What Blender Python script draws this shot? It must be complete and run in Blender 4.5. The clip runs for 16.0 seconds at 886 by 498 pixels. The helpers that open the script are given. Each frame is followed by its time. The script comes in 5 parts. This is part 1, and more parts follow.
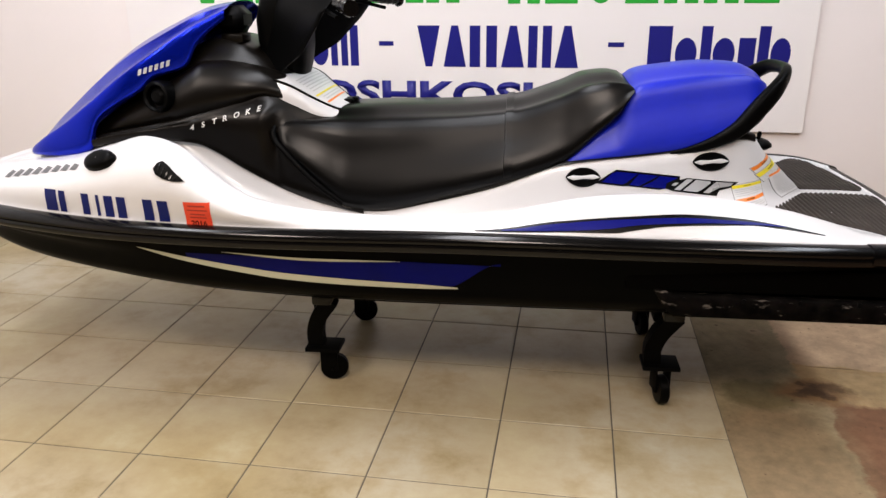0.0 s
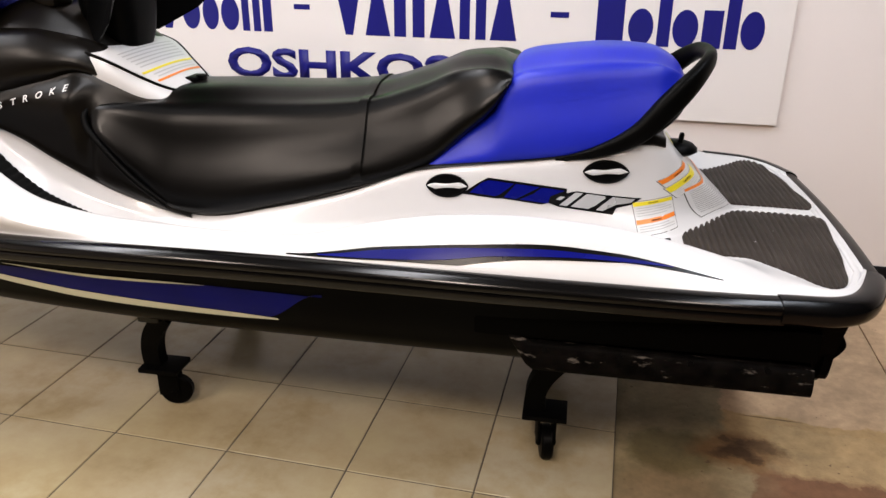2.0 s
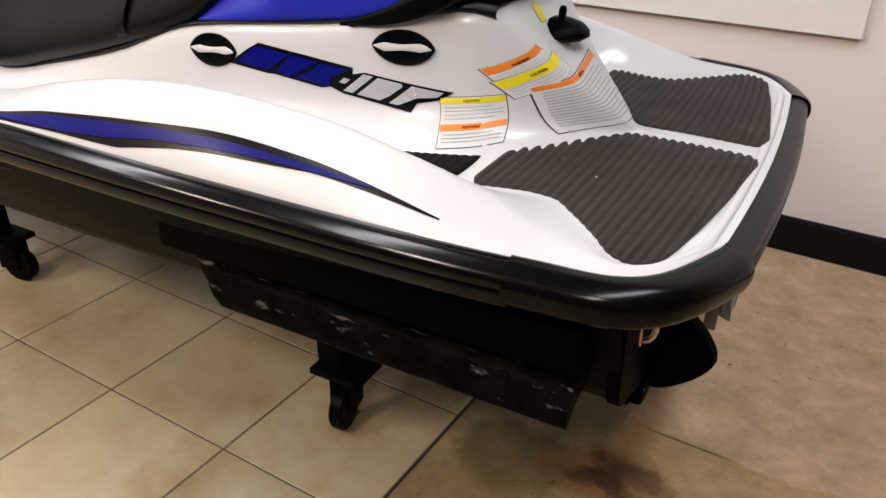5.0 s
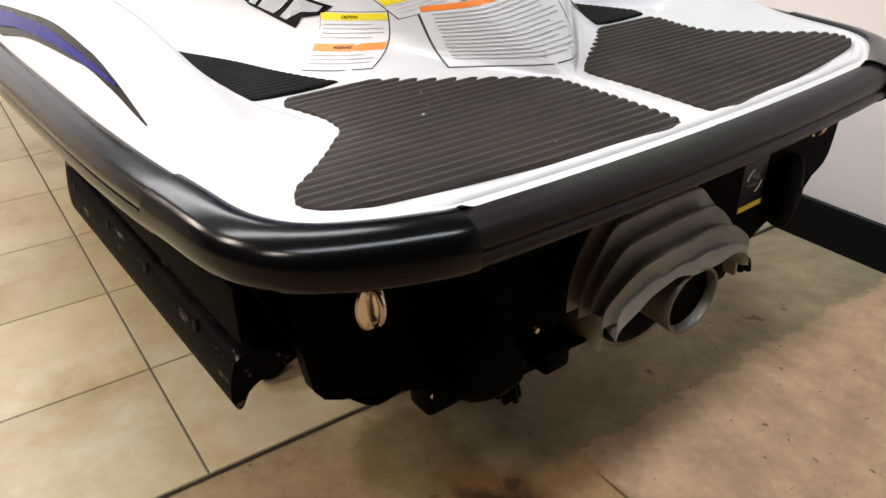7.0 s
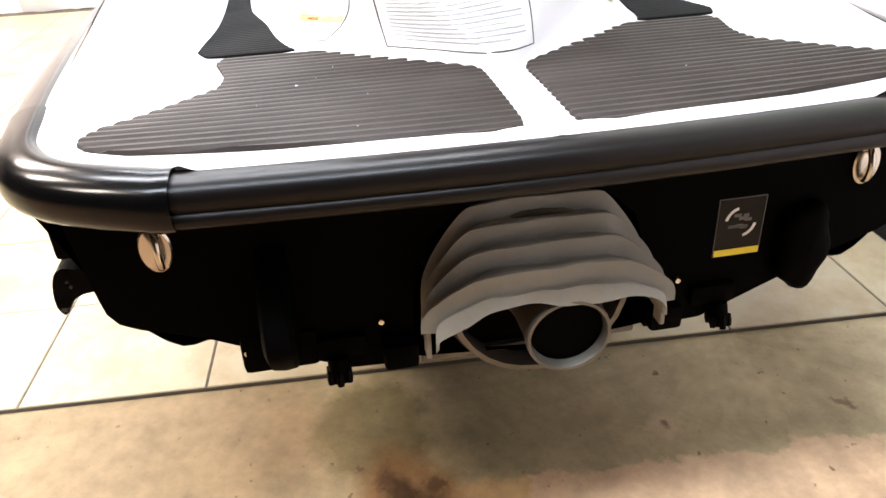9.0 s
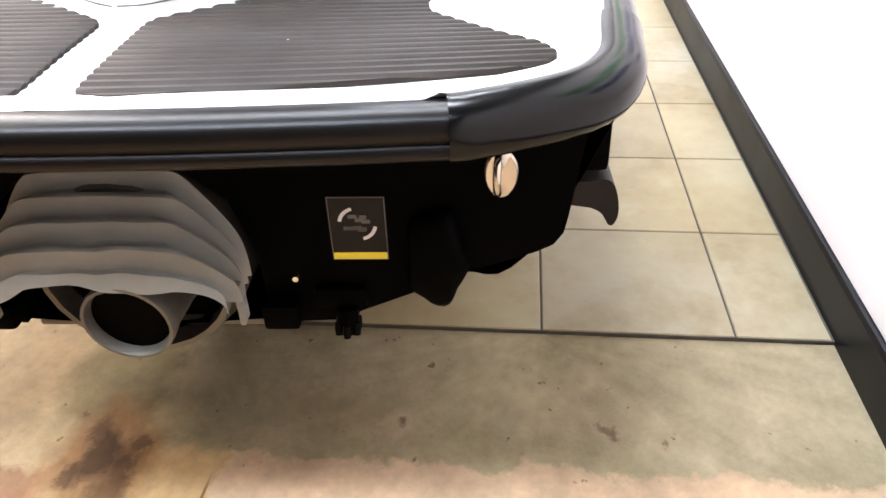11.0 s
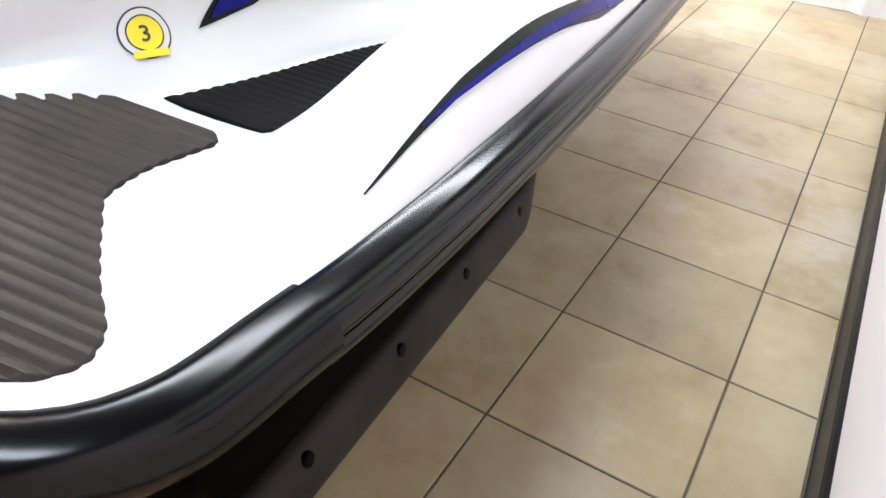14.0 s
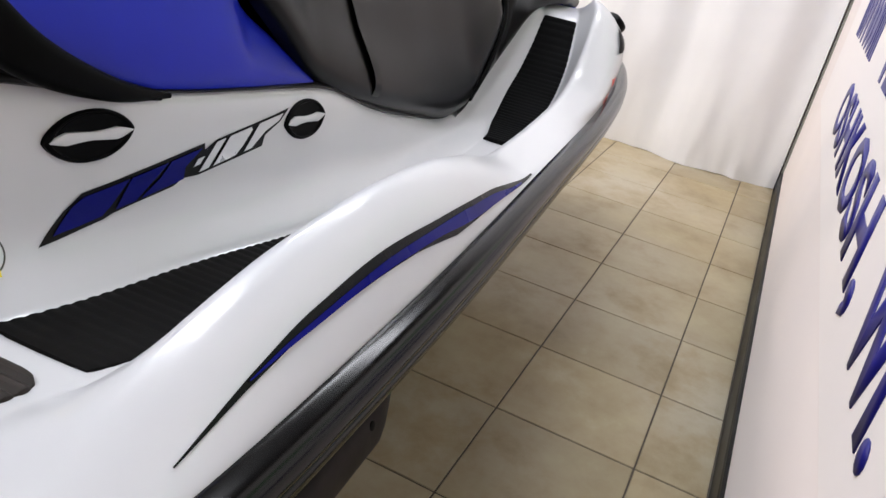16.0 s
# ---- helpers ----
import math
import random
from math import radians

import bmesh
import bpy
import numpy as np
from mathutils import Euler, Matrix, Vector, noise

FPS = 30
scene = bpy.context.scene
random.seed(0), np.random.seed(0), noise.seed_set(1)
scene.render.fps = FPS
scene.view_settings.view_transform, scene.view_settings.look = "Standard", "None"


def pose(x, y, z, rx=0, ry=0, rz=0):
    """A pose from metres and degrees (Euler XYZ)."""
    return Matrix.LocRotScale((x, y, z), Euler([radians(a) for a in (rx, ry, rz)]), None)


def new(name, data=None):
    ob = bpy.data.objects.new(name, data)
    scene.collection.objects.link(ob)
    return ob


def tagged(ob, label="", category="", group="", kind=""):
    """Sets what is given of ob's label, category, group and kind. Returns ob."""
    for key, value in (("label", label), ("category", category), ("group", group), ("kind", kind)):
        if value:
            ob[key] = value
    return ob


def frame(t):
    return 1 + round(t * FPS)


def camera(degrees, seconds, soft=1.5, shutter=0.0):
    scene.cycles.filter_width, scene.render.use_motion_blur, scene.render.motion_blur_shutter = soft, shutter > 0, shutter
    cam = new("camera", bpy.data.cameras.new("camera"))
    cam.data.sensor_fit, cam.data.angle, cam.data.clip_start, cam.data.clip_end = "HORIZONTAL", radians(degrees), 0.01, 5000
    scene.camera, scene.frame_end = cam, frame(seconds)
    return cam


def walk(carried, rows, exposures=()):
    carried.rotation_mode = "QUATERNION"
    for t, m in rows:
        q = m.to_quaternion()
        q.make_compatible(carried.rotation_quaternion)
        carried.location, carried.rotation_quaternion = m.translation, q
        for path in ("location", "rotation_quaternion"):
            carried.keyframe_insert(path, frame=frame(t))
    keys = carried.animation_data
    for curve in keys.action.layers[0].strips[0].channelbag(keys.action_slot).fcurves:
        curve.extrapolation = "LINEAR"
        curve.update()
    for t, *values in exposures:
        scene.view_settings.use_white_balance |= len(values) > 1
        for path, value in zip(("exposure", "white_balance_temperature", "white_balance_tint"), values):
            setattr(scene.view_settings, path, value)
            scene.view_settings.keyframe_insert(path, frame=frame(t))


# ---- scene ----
cam = camera(60.5, 16.0, soft=1.5)
PATH = [
    (0, pose(-0.4917, -3.0008, 1.2700, 70.333, 0.449, 9.689)),
    (0.5, pose(-0.3476, -2.8857, 1.2719, 68.864, 0.549, 12.337)),
    (1, pose(-0.2457, -2.7873, 1.2747, 68.655, 0.667, 12.597)),
    (1.5, pose(-0.1528, -2.6177, 1.2656, 68.216, -0.478, 12.240)),
    (2, pose(-0.0696, -2.4708, 1.2716, 67.300, -0.433, 13.405)),
    (2.5, pose(0.0348, -2.3519, 1.2613, 66.867, 0.542, 15.179)),
    (3, pose(0.2251, -2.2146, 1.2557, 65.468, 0.212, 21.051)),
    (3.5, pose(0.3699, -2.1131, 1.2220, 63.980, -0.894, 24.156)),
    (4, pose(0.4637, -1.9803, 1.1744, 63.646, -1.052, 24.397)),
    (4.5, pose(0.5439, -1.8212, 1.1356, 62.895, -2.747, 30.226)),
    (5, pose(0.5961, -1.7343, 1.0544, 61.500, -1.120, 31.600)),
    (5.2, pose(0.6342, -1.6809, 1.0511, 60.648, 0.414, 32.854)),
    (7.3, pose(0.9721, -1.1116, 0.8925, 60.926, 1.408, 59.664)),
    (7.5, pose(0.9791, -1.0647, 0.8866, 60.994, 2.359, 62.169)),
    (8, pose(1.0195, -0.9519, 0.8730, 60.611, 3.263, 66.573)),
    (8.5, pose(1.0840, -0.8018, 0.8755, 60.532, 4.092, 74.849)),
    (9, pose(1.1338, -0.6638, 0.8824, 60.567, 2.482, 82.986)),
    (9.5, pose(1.1250, -0.5194, 0.8651, 60.642, 2.861, 84.915)),
    (10, pose(1.0809, -0.3532, 0.8652, 58.032, 2.952, 85.921)),
    (12.3, pose(0.8899, 0.2119, 0.8893, 53.293, -1.371, 113.102)),
    (12.5, pose(0.8309, 0.2357, 0.8900, 52.523, -1.637, 114.997)),
    (13, pose(0.6707, 0.2674, 0.8983, 52.837, -2.434, 117.211)),
    (13.5, pose(0.5695, 0.2867, 0.9249, 53.517, -4.662, 121.832)),
    (14, pose(0.5151, 0.3017, 0.9454, 54.967, -5.630, 120.209)),
    (14.5, pose(0.4848, 0.3039, 0.9752, 56.956, -6.575, 118.664)),
    (15, pose(0.4568, 0.3051, 1.0112, 60.130, -8.183, 116.828)),
    (15.5, pose(0.4399, 0.3100, 1.0409, 62.164, -10.103, 116.368)),
    (16, pose(0.4370, 0.3205, 1.0615, 64.162, -10.817, 115.511)),
]
walk(cam, PATH, exposures=[(0.0, -0.17, 6450, 15), (1.5, -0.16, 6550, 15), (2.5, -0.16, 6550, 15), (5.0, -0.24, 6700, 15), (7.5, 0.45, 6450, 13), (8.5, 1.1, 6300, 13), (9.5, 1.58, 6200, 14), (10.0, 1.67, 6150, 14), (12.5, 1.46, 6050, 15), (13.5, 1.20, 6100, 15), (14.5, 0.66, 6180, 15), (15.0, 0.33, 6180, 15), (16.0, 0.01, 6300, 15)])

# ---------------------------------------------------------------- light
world = bpy.data.worlds.new("showroom_air")
world.use_nodes = True
world.node_tree.nodes["Background"].inputs[0].default_value = (0.8, 0.85, 1.0, 1)
world.node_tree.nodes["Background"].inputs[1].default_value = 0.02
scene.world = world
CEILING = 2.75
LAMPS = [(-2.6, -1.10, 34, 2.1), (-0.9, -1.10, 35, 2.1), (1.0, -1.10, 31, 2.1), (-2.3, -3.1, 55, 0.9), (-0.6, -3.1, 55, 0.9), (1.1, -3.1, 36, 0.9)]
LAMP_W = 0.32
for lx, ly, watts, long in LAMPS:
    lamp = bpy.data.lights.new("tube_light", "AREA")
    lamp.shape, lamp.size, lamp.size_y, lamp.energy = "RECTANGLE", LAMP_W, long, watts
    lamp.color = (1.0, 0.86, 0.72) if ly < -2 else (0.74, 0.88, 1.0) if lx > 0 else (0.9, 0.955, 1.0)
    new("tube_light", lamp).matrix_world = pose(lx, ly, CEILING - 0.085)


# ---------------------------------------------------------------- materials
def node_material(name, color, rough, metal=0.0, coat=0.0, vary=0.06, scale=6.0, grain=0.0, grain_scale=300.0, bump=0.0, tint=None, sheen_rough=0.08, rough_vary=0.08, spec=0.5):
    """A Principled surface with colour variation at two scales and a fine relief."""
    m = bpy.data.materials.new(name)
    m.use_nodes = True
    nt = m.node_tree
    b = nt.nodes["Principled BSDF"]
    b.inputs["Roughness"].default_value = rough
    b.inputs["Metallic"].default_value = metal
    b.inputs["Coat Weight"].default_value = coat
    b.inputs["Coat Roughness"].default_value = sheen_rough
    b.inputs["Specular IOR Level"].default_value = spec
    co = nt.nodes.new("ShaderNodeTexCoord")
    n1 = nt.nodes.new("ShaderNodeTexNoise")
    n1.inputs["Scale"].default_value, n1.inputs["Detail"].default_value = scale, 5
    n2 = nt.nodes.new("ShaderNodeTexNoise")
    n2.inputs["Scale"].default_value, n2.inputs["Detail"].default_value = grain_scale, 3
    nt.links.new(co.outputs["Object"], n1.inputs["Vector"])
    nt.links.new(co.outputs["Object"], n2.inputs["Vector"])
    mix = nt.nodes.new("ShaderNodeMix")
    mix.data_type = "RGBA"
    c2 = tint or tuple(max(0.0, c * (1 - 2.5 * vary)) for c in color)
    mix.inputs[6].default_value, mix.inputs[7].default_value = (*color, 1), (*c2, 1)
    ramp = nt.nodes.new("ShaderNodeMapRange")
    ramp.inputs[1].default_value, ramp.inputs[2].default_value = 0.35, 0.75
    nt.links.new(n1.outputs["Fac"], ramp.inputs[0])
    nt.links.new(ramp.outputs[0], mix.inputs[0])
    last = mix.outputs[2]
    if grain:
        g = nt.nodes.new("ShaderNodeMix")
        g.data_type, g.blend_type = "RGBA", "MULTIPLY"
        g.inputs[0].default_value = grain
        nt.links.new(last, g.inputs[6])
        nt.links.new(n2.outputs["Color"], g.inputs[7])
        last = g.outputs[2]
    nt.links.new(last, b.inputs["Base Color"])
    rr = nt.nodes.new("ShaderNodeMapRange")
    rr.inputs[3].default_value, rr.inputs[4].default_value = max(0.02, rough - rough_vary), min(1, rough + rough_vary)
    nt.links.new(n1.outputs["Fac"], rr.inputs[0])
    nt.links.new(rr.outputs[0], b.inputs["Roughness"])
    if bump:
        bp = nt.nodes.new("ShaderNodeBump")
        bp.inputs["Strength"].default_value, bp.inputs["Distance"].default_value = bump, 0.002
        nt.links.new(n2.outputs["Fac"], bp.inputs["Height"])
        nt.links.new(bp.outputs[0], b.inputs["Normal"])
    return m


GEL = node_material("white_gelcoat", (0.605, 0.60, 0.605), 0.3, coat=0.35, vary=0.015, scale=3, rough_vary=0.03)
HULL = node_material("black_gelcoat", (0.0010, 0.0010, 0.0011), 0.3, spec=0.02, vary=0.1, scale=5, rough_vary=0.06)
RUBBER = node_material("black_rubber", (0.0030, 0.0027, 0.0026), 0.17, spec=0.27, vary=0.15, scale=9, rough_vary=0.03)
WORNRUBBER = node_material("worn_brownish_rubber", (0.0060, 0.0045, 0.0038), 0.34, spec=0.21, vary=0.2, scale=14, grain=0.25, grain_scale=60, rough_vary=0.07)
GUARDRUBBER = node_material("smooth_black_rubber", (0.002, 0.0019, 0.002), 0.19, spec=0.22, vary=0.15, scale=9, rough_vary=0.03)
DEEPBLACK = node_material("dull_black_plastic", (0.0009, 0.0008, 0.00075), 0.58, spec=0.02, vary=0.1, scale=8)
VINYL = node_material("black_vinyl", (0.0012, 0.0010, 0.0009), 0.29, spec=0.18, vary=0.1, scale=5, bump=0.05, grain_scale=700, rough_vary=0.03)
BLUEVINYL = node_material("blue_vinyl", (0.007, 0.017, 0.42), 0.40, spec=0.34, vary=0.08, scale=5, bump=0.08, grain_scale=700)
BLUEPAINT = node_material("blue_metallic_paint", (0.003, 0.016, 0.46), 0.22, metal=0.75, coat=0.06, spec=0.25, vary=0.06, scale=5)
PLASTIC = node_material("black_plastic", (0.0012, 0.0012, 0.0012), 0.42, spec=0.05, vary=0.1, scale=8, bump=0.06, grain_scale=500)
BROWNPLASTIC = node_material("warm_black_plastic", (0.003, 0.0022, 0.0015), 0.31, spec=0.19, vary=0.1, scale=6, bump=0.05, grain_scale=500)
SCUFFED = node_material("scuffed_plastic", (0.0012, 0.0011, 0.0010), 0.55, spec=0.02, vary=0.25, scale=24, tint=(0.0070, 0.0058, 0.0052), grain=0.4, grain_scale=90, bump=0.2)
# lit copy of the sponson plastic: light off the wall is in its colour
LITPLASTIC = node_material("lit_sponson_plastic", (0.026, 0.0215, 0.0195), 0.5, spec=0.10, vary=0.2, scale=14, grain=0.2, grain_scale=90, bump=0.1)
flake_nodes = SCUFFED.node_tree
flake_map = flake_nodes.nodes.new("ShaderNodeMapping")
flake_map.inputs["Scale"].default_value = (0.3, 1, 1)
flake_noise = flake_nodes.nodes.new("ShaderNodeTexNoise")
flake_noise.inputs["Scale"].default_value, flake_noise.inputs["Detail"].default_value, flake_noise.inputs["Roughness"].default_value = 60.0, 4, 0.65
flake_edge = flake_nodes.nodes.new("ShaderNodeMapRange")
flake_edge.inputs[1].default_value, flake_edge.inputs[2].default_value = 0.61, 0.68
flake_mix = flake_nodes.nodes.new("ShaderNodeMix")
flake_mix.data_type = "RGBA"
flake_mix.inputs[7].default_value = (0.085, 0.075, 0.068, 1)
flake_skin = flake_nodes.nodes["Principled BSDF"].inputs["Base Color"]
flake_nodes.links.new(flake_nodes.nodes["Texture Coordinate"].outputs["Object"], flake_map.inputs["Vector"])
flake_nodes.links.new(flake_map.outputs[0], flake_noise.inputs["Vector"])
flake_nodes.links.new(flake_noise.outputs["Fac"], flake_edge.inputs[0])
flake_nodes.links.new(flake_edge.outputs[0], flake_mix.inputs[0])
flake_nodes.links.new(flake_skin.links[0].from_socket, flake_mix.inputs[6])
flake_nodes.links.new(flake_mix.outputs[2], flake_skin)
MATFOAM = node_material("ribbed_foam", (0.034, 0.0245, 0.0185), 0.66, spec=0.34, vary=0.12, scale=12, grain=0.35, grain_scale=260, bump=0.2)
# darker copies of the ribbed foam, with the footwells' shade in the colour
SHADEDFOAM = node_material("shaded_foot_foam", (0.007, 0.0065, 0.006), 0.75, spec=0.07, vary=0.12, scale=12, grain=0.35, grain_scale=260, bump=0.2)
TOEMAT = node_material("shaded_toe_foam", (0.003, 0.003, 0.003), 0.8, spec=0.08, vary=0.12, scale=12, grain=0.35, grain_scale=260, bump=0.2)
GREY = node_material("grey_plastic", (0.25, 0.25, 0.225), 0.5, vary=0.1, scale=14, grain=0.15, bump=0.1)
STEEL = node_material("stainless_steel", (0.62, 0.58, 0.50), 0.22, metal=1.0, vary=0.08, scale=20)
ALU = node_material("cast_aluminium", (0.15, 0.14, 0.12), 0.5, metal=0.7, vary=0.12, scale=18, bump=0.1)
SILVER = node_material("silver_trim", (0.62, 0.62, 0.62), 0.28, metal=0.55, vary=0.04, scale=10)
DECALBLUE = node_material("blue_decal", (0.0012, 0.003, 0.145), 0.28, spec=0.12, vary=0.08, scale=6)
REGBLUE = node_material("navy_letter_vinyl", (0.004, 0.010, 0.10), 0.35, spec=0.2, vary=0.06)
NAVY = node_material("navy_hull_decal", (0.001, 0.003, 0.13), 0.32, spec=0.06, vary=0.15, scale=6)
DECALBLACK = node_material("black_decal", (0.002, 0.002, 0.0022), 0.26, spec=0.16, vary=0.05)
DECALCREAM = node_material("cream_decal", (0.62, 0.63, 0.52), 0.3, coat=0.3, vary=0.03)
DECALWHITE = node_material("white_decal", (0.62, 0.615, 0.61), 0.35, vary=0.02)
DECALORANGE = node_material("orange_decal", (0.85, 0.22, 0.02), 0.4, vary=0.04)
DECALYELLOW = node_material("yellow_decal", (0.78, 0.64, 0.02), 0.4, vary=0.04)
DECALRED = node_material("red_decal", (0.75, 0.06, 0.02), 0.4, vary=0.05)
LABELPRINT = node_material("grey_label_print", (0.33, 0.33, 0.33), 0.5, vary=0.04)
DARKRED = node_material("dark_red_print", (0.30, 0.022, 0.012), 0.5, vary=0.04)
PRINT = node_material("pale_print", (0.50, 0.50, 0.51), 0.5, vary=0.04)
BADGEGREY = node_material("dark_grey_print", (0.05, 0.045, 0.035), 0.45, vary=0.04)
PUMPGREY = node_material("dim_print", (0.10, 0.10, 0.10), 0.5, vary=0.04)
DECALGREY = node_material("grey_print", (0.42, 0.42, 0.42), 0.5, vary=0.04)
SIGNBLUE = node_material("sign_blue_vinyl", (0.010, 0.010, 0.18), 0.4, spec=0.3, vary=0.05)
SIGNGREEN = node_material("sign_green_vinyl", (0.01, 0.36, 0.03), 0.4, vary=0.05)
WALLPAINT = node_material("wall_paint", (0.83, 0.765, 0.74), 0.75, vary=0.02, scale=1.2, bump=0.06, grain_scale=200)
# dark so that the unseen south and east walls bounce little light
BACKWALL = node_material("bounce_cut_wall", (0.07, 0.066, 0.062), 0.8, vary=0.03, scale=1.2)
SIGNBOARD = node_material("white_sign_board", (0.83, 0.785, 0.765), 0.5, vary=0.01, scale=1.0)
BASEBLACK = node_material("black_skirting", (0.006, 0.006, 0.007), 0.4, spec=0.15, vary=0.1)
CLOTH = node_material("white_curtain_cloth", (0.80, 0.80, 0.80), 0.85, vary=0.02, scale=4, bump=0.1, grain_scale=600)
# ceiling out of view, kept dark to weaken its bounce
CEILPAINT = node_material("bounce_cut_ceiling", (0.07, 0.068, 0.066), 0.9, vary=0.02)
FRAMEMETAL = node_material("white_enamel", (0.75, 0.75, 0.74), 0.4, vary=0.02)
DOLLY = node_material("black_powder_coat", (0.0012, 0.0012, 0.0012), 0.55, spec=0.05, vary=0.1, bump=0.1)
GROUT = node_material("dark_grout", (0.10, 0.085, 0.065), 0.9, vary=0.15, scale=20)
GLOW = bpy.data.materials.new("lamp_diffuser")
GLOW.use_nodes = True
GLOW.node_tree.nodes["Principled BSDF"].inputs["Emission Color"].default_value = (1.0, 0.95, 0.88, 1)
GLOW.node_tree.nodes["Principled BSDF"].inputs["Emission Strength"].default_value = 6.0


def tile_material():
    m = node_material("beige_glazed_tile", (0.62, 0.53, 0.385), 0.34, vary=0.05, scale=5, grain=0.12, grain_scale=60, bump=0.05, spec=0.32)
    nt = m.node_tree
    b = nt.nodes["Principled BSDF"]
    geo = nt.nodes.new("ShaderNodeNewGeometry")
    n = nt.nodes.new("ShaderNodeTexNoise")
    n.inputs["Scale"].default_value, n.inputs["Detail"].default_value, n.inputs["Roughness"].default_value = 3.8, 7, 0.66
    nt.links.new(geo.outputs["Position"], n.inputs["Vector"])
    r = nt.nodes.new("ShaderNodeValToRGB")
    r.color_ramp.elements[0].position, r.color_ramp.elements[0].color = 0.30, (0.250, 0.190, 0.092, 1)
    r.color_ramp.elements[1].position, r.color_ramp.elements[1].color = 0.64, (0.430, 0.392, 0.295, 1)
    e = r.color_ramp.elements.new(0.46)
    e.color = (0.352, 0.290, 0.180, 1)
    nt.links.new(n.outputs["Fac"], r.inputs[0])
    info = nt.nodes.new("ShaderNodeObjectInfo")
    mr = nt.nodes.new("ShaderNodeMapRange")
    mr.inputs[3].default_value, mr.inputs[4].default_value = 0.94, 1.10
    nt.links.new(info.outputs["Random"], mr.inputs[0])
    mul = nt.nodes.new("ShaderNodeMix")
    mul.data_type, mul.blend_type = "RGBA", "MULTIPLY"
    mul.inputs[0].default_value = 1.0
    nt.links.new(r.outputs[0], mul.inputs[6])
    nt.links.new(mr.outputs[0], mul.inputs[7])
    # broad ochre and olive traffic stains with ragged edges
    wide = nt.nodes.new("ShaderNodeTexNoise")
    wide.inputs["Scale"].default_value, wide.inputs["Detail"].default_value, wide.inputs["Roughness"].default_value = 1.9, 8, 0.62
    nt.links.new(geo.outputs["Position"], wide.inputs["Vector"])
    edge = nt.nodes.new("ShaderNodeMapRange")
    edge.inputs[1].default_value, edge.inputs[2].default_value, edge.inputs[4].default_value = 0.47, 0.60, 0.85
    nt.links.new(wide.outputs["Fac"], edge.inputs[0])
    worn = nt.nodes.new("ShaderNodeMix")
    worn.data_type, worn.blend_type = "RGBA", "MULTIPLY"
    worn.inputs[7].default_value = (0.90, 0.84, 0.66, 1)
    nt.links.new(edge.outputs[0], worn.inputs[0])
    nt.links.new(mul.outputs[2], worn.inputs[6])
    nt.links.new(worn.outputs[2], b.inputs["Base Color"])
    return m


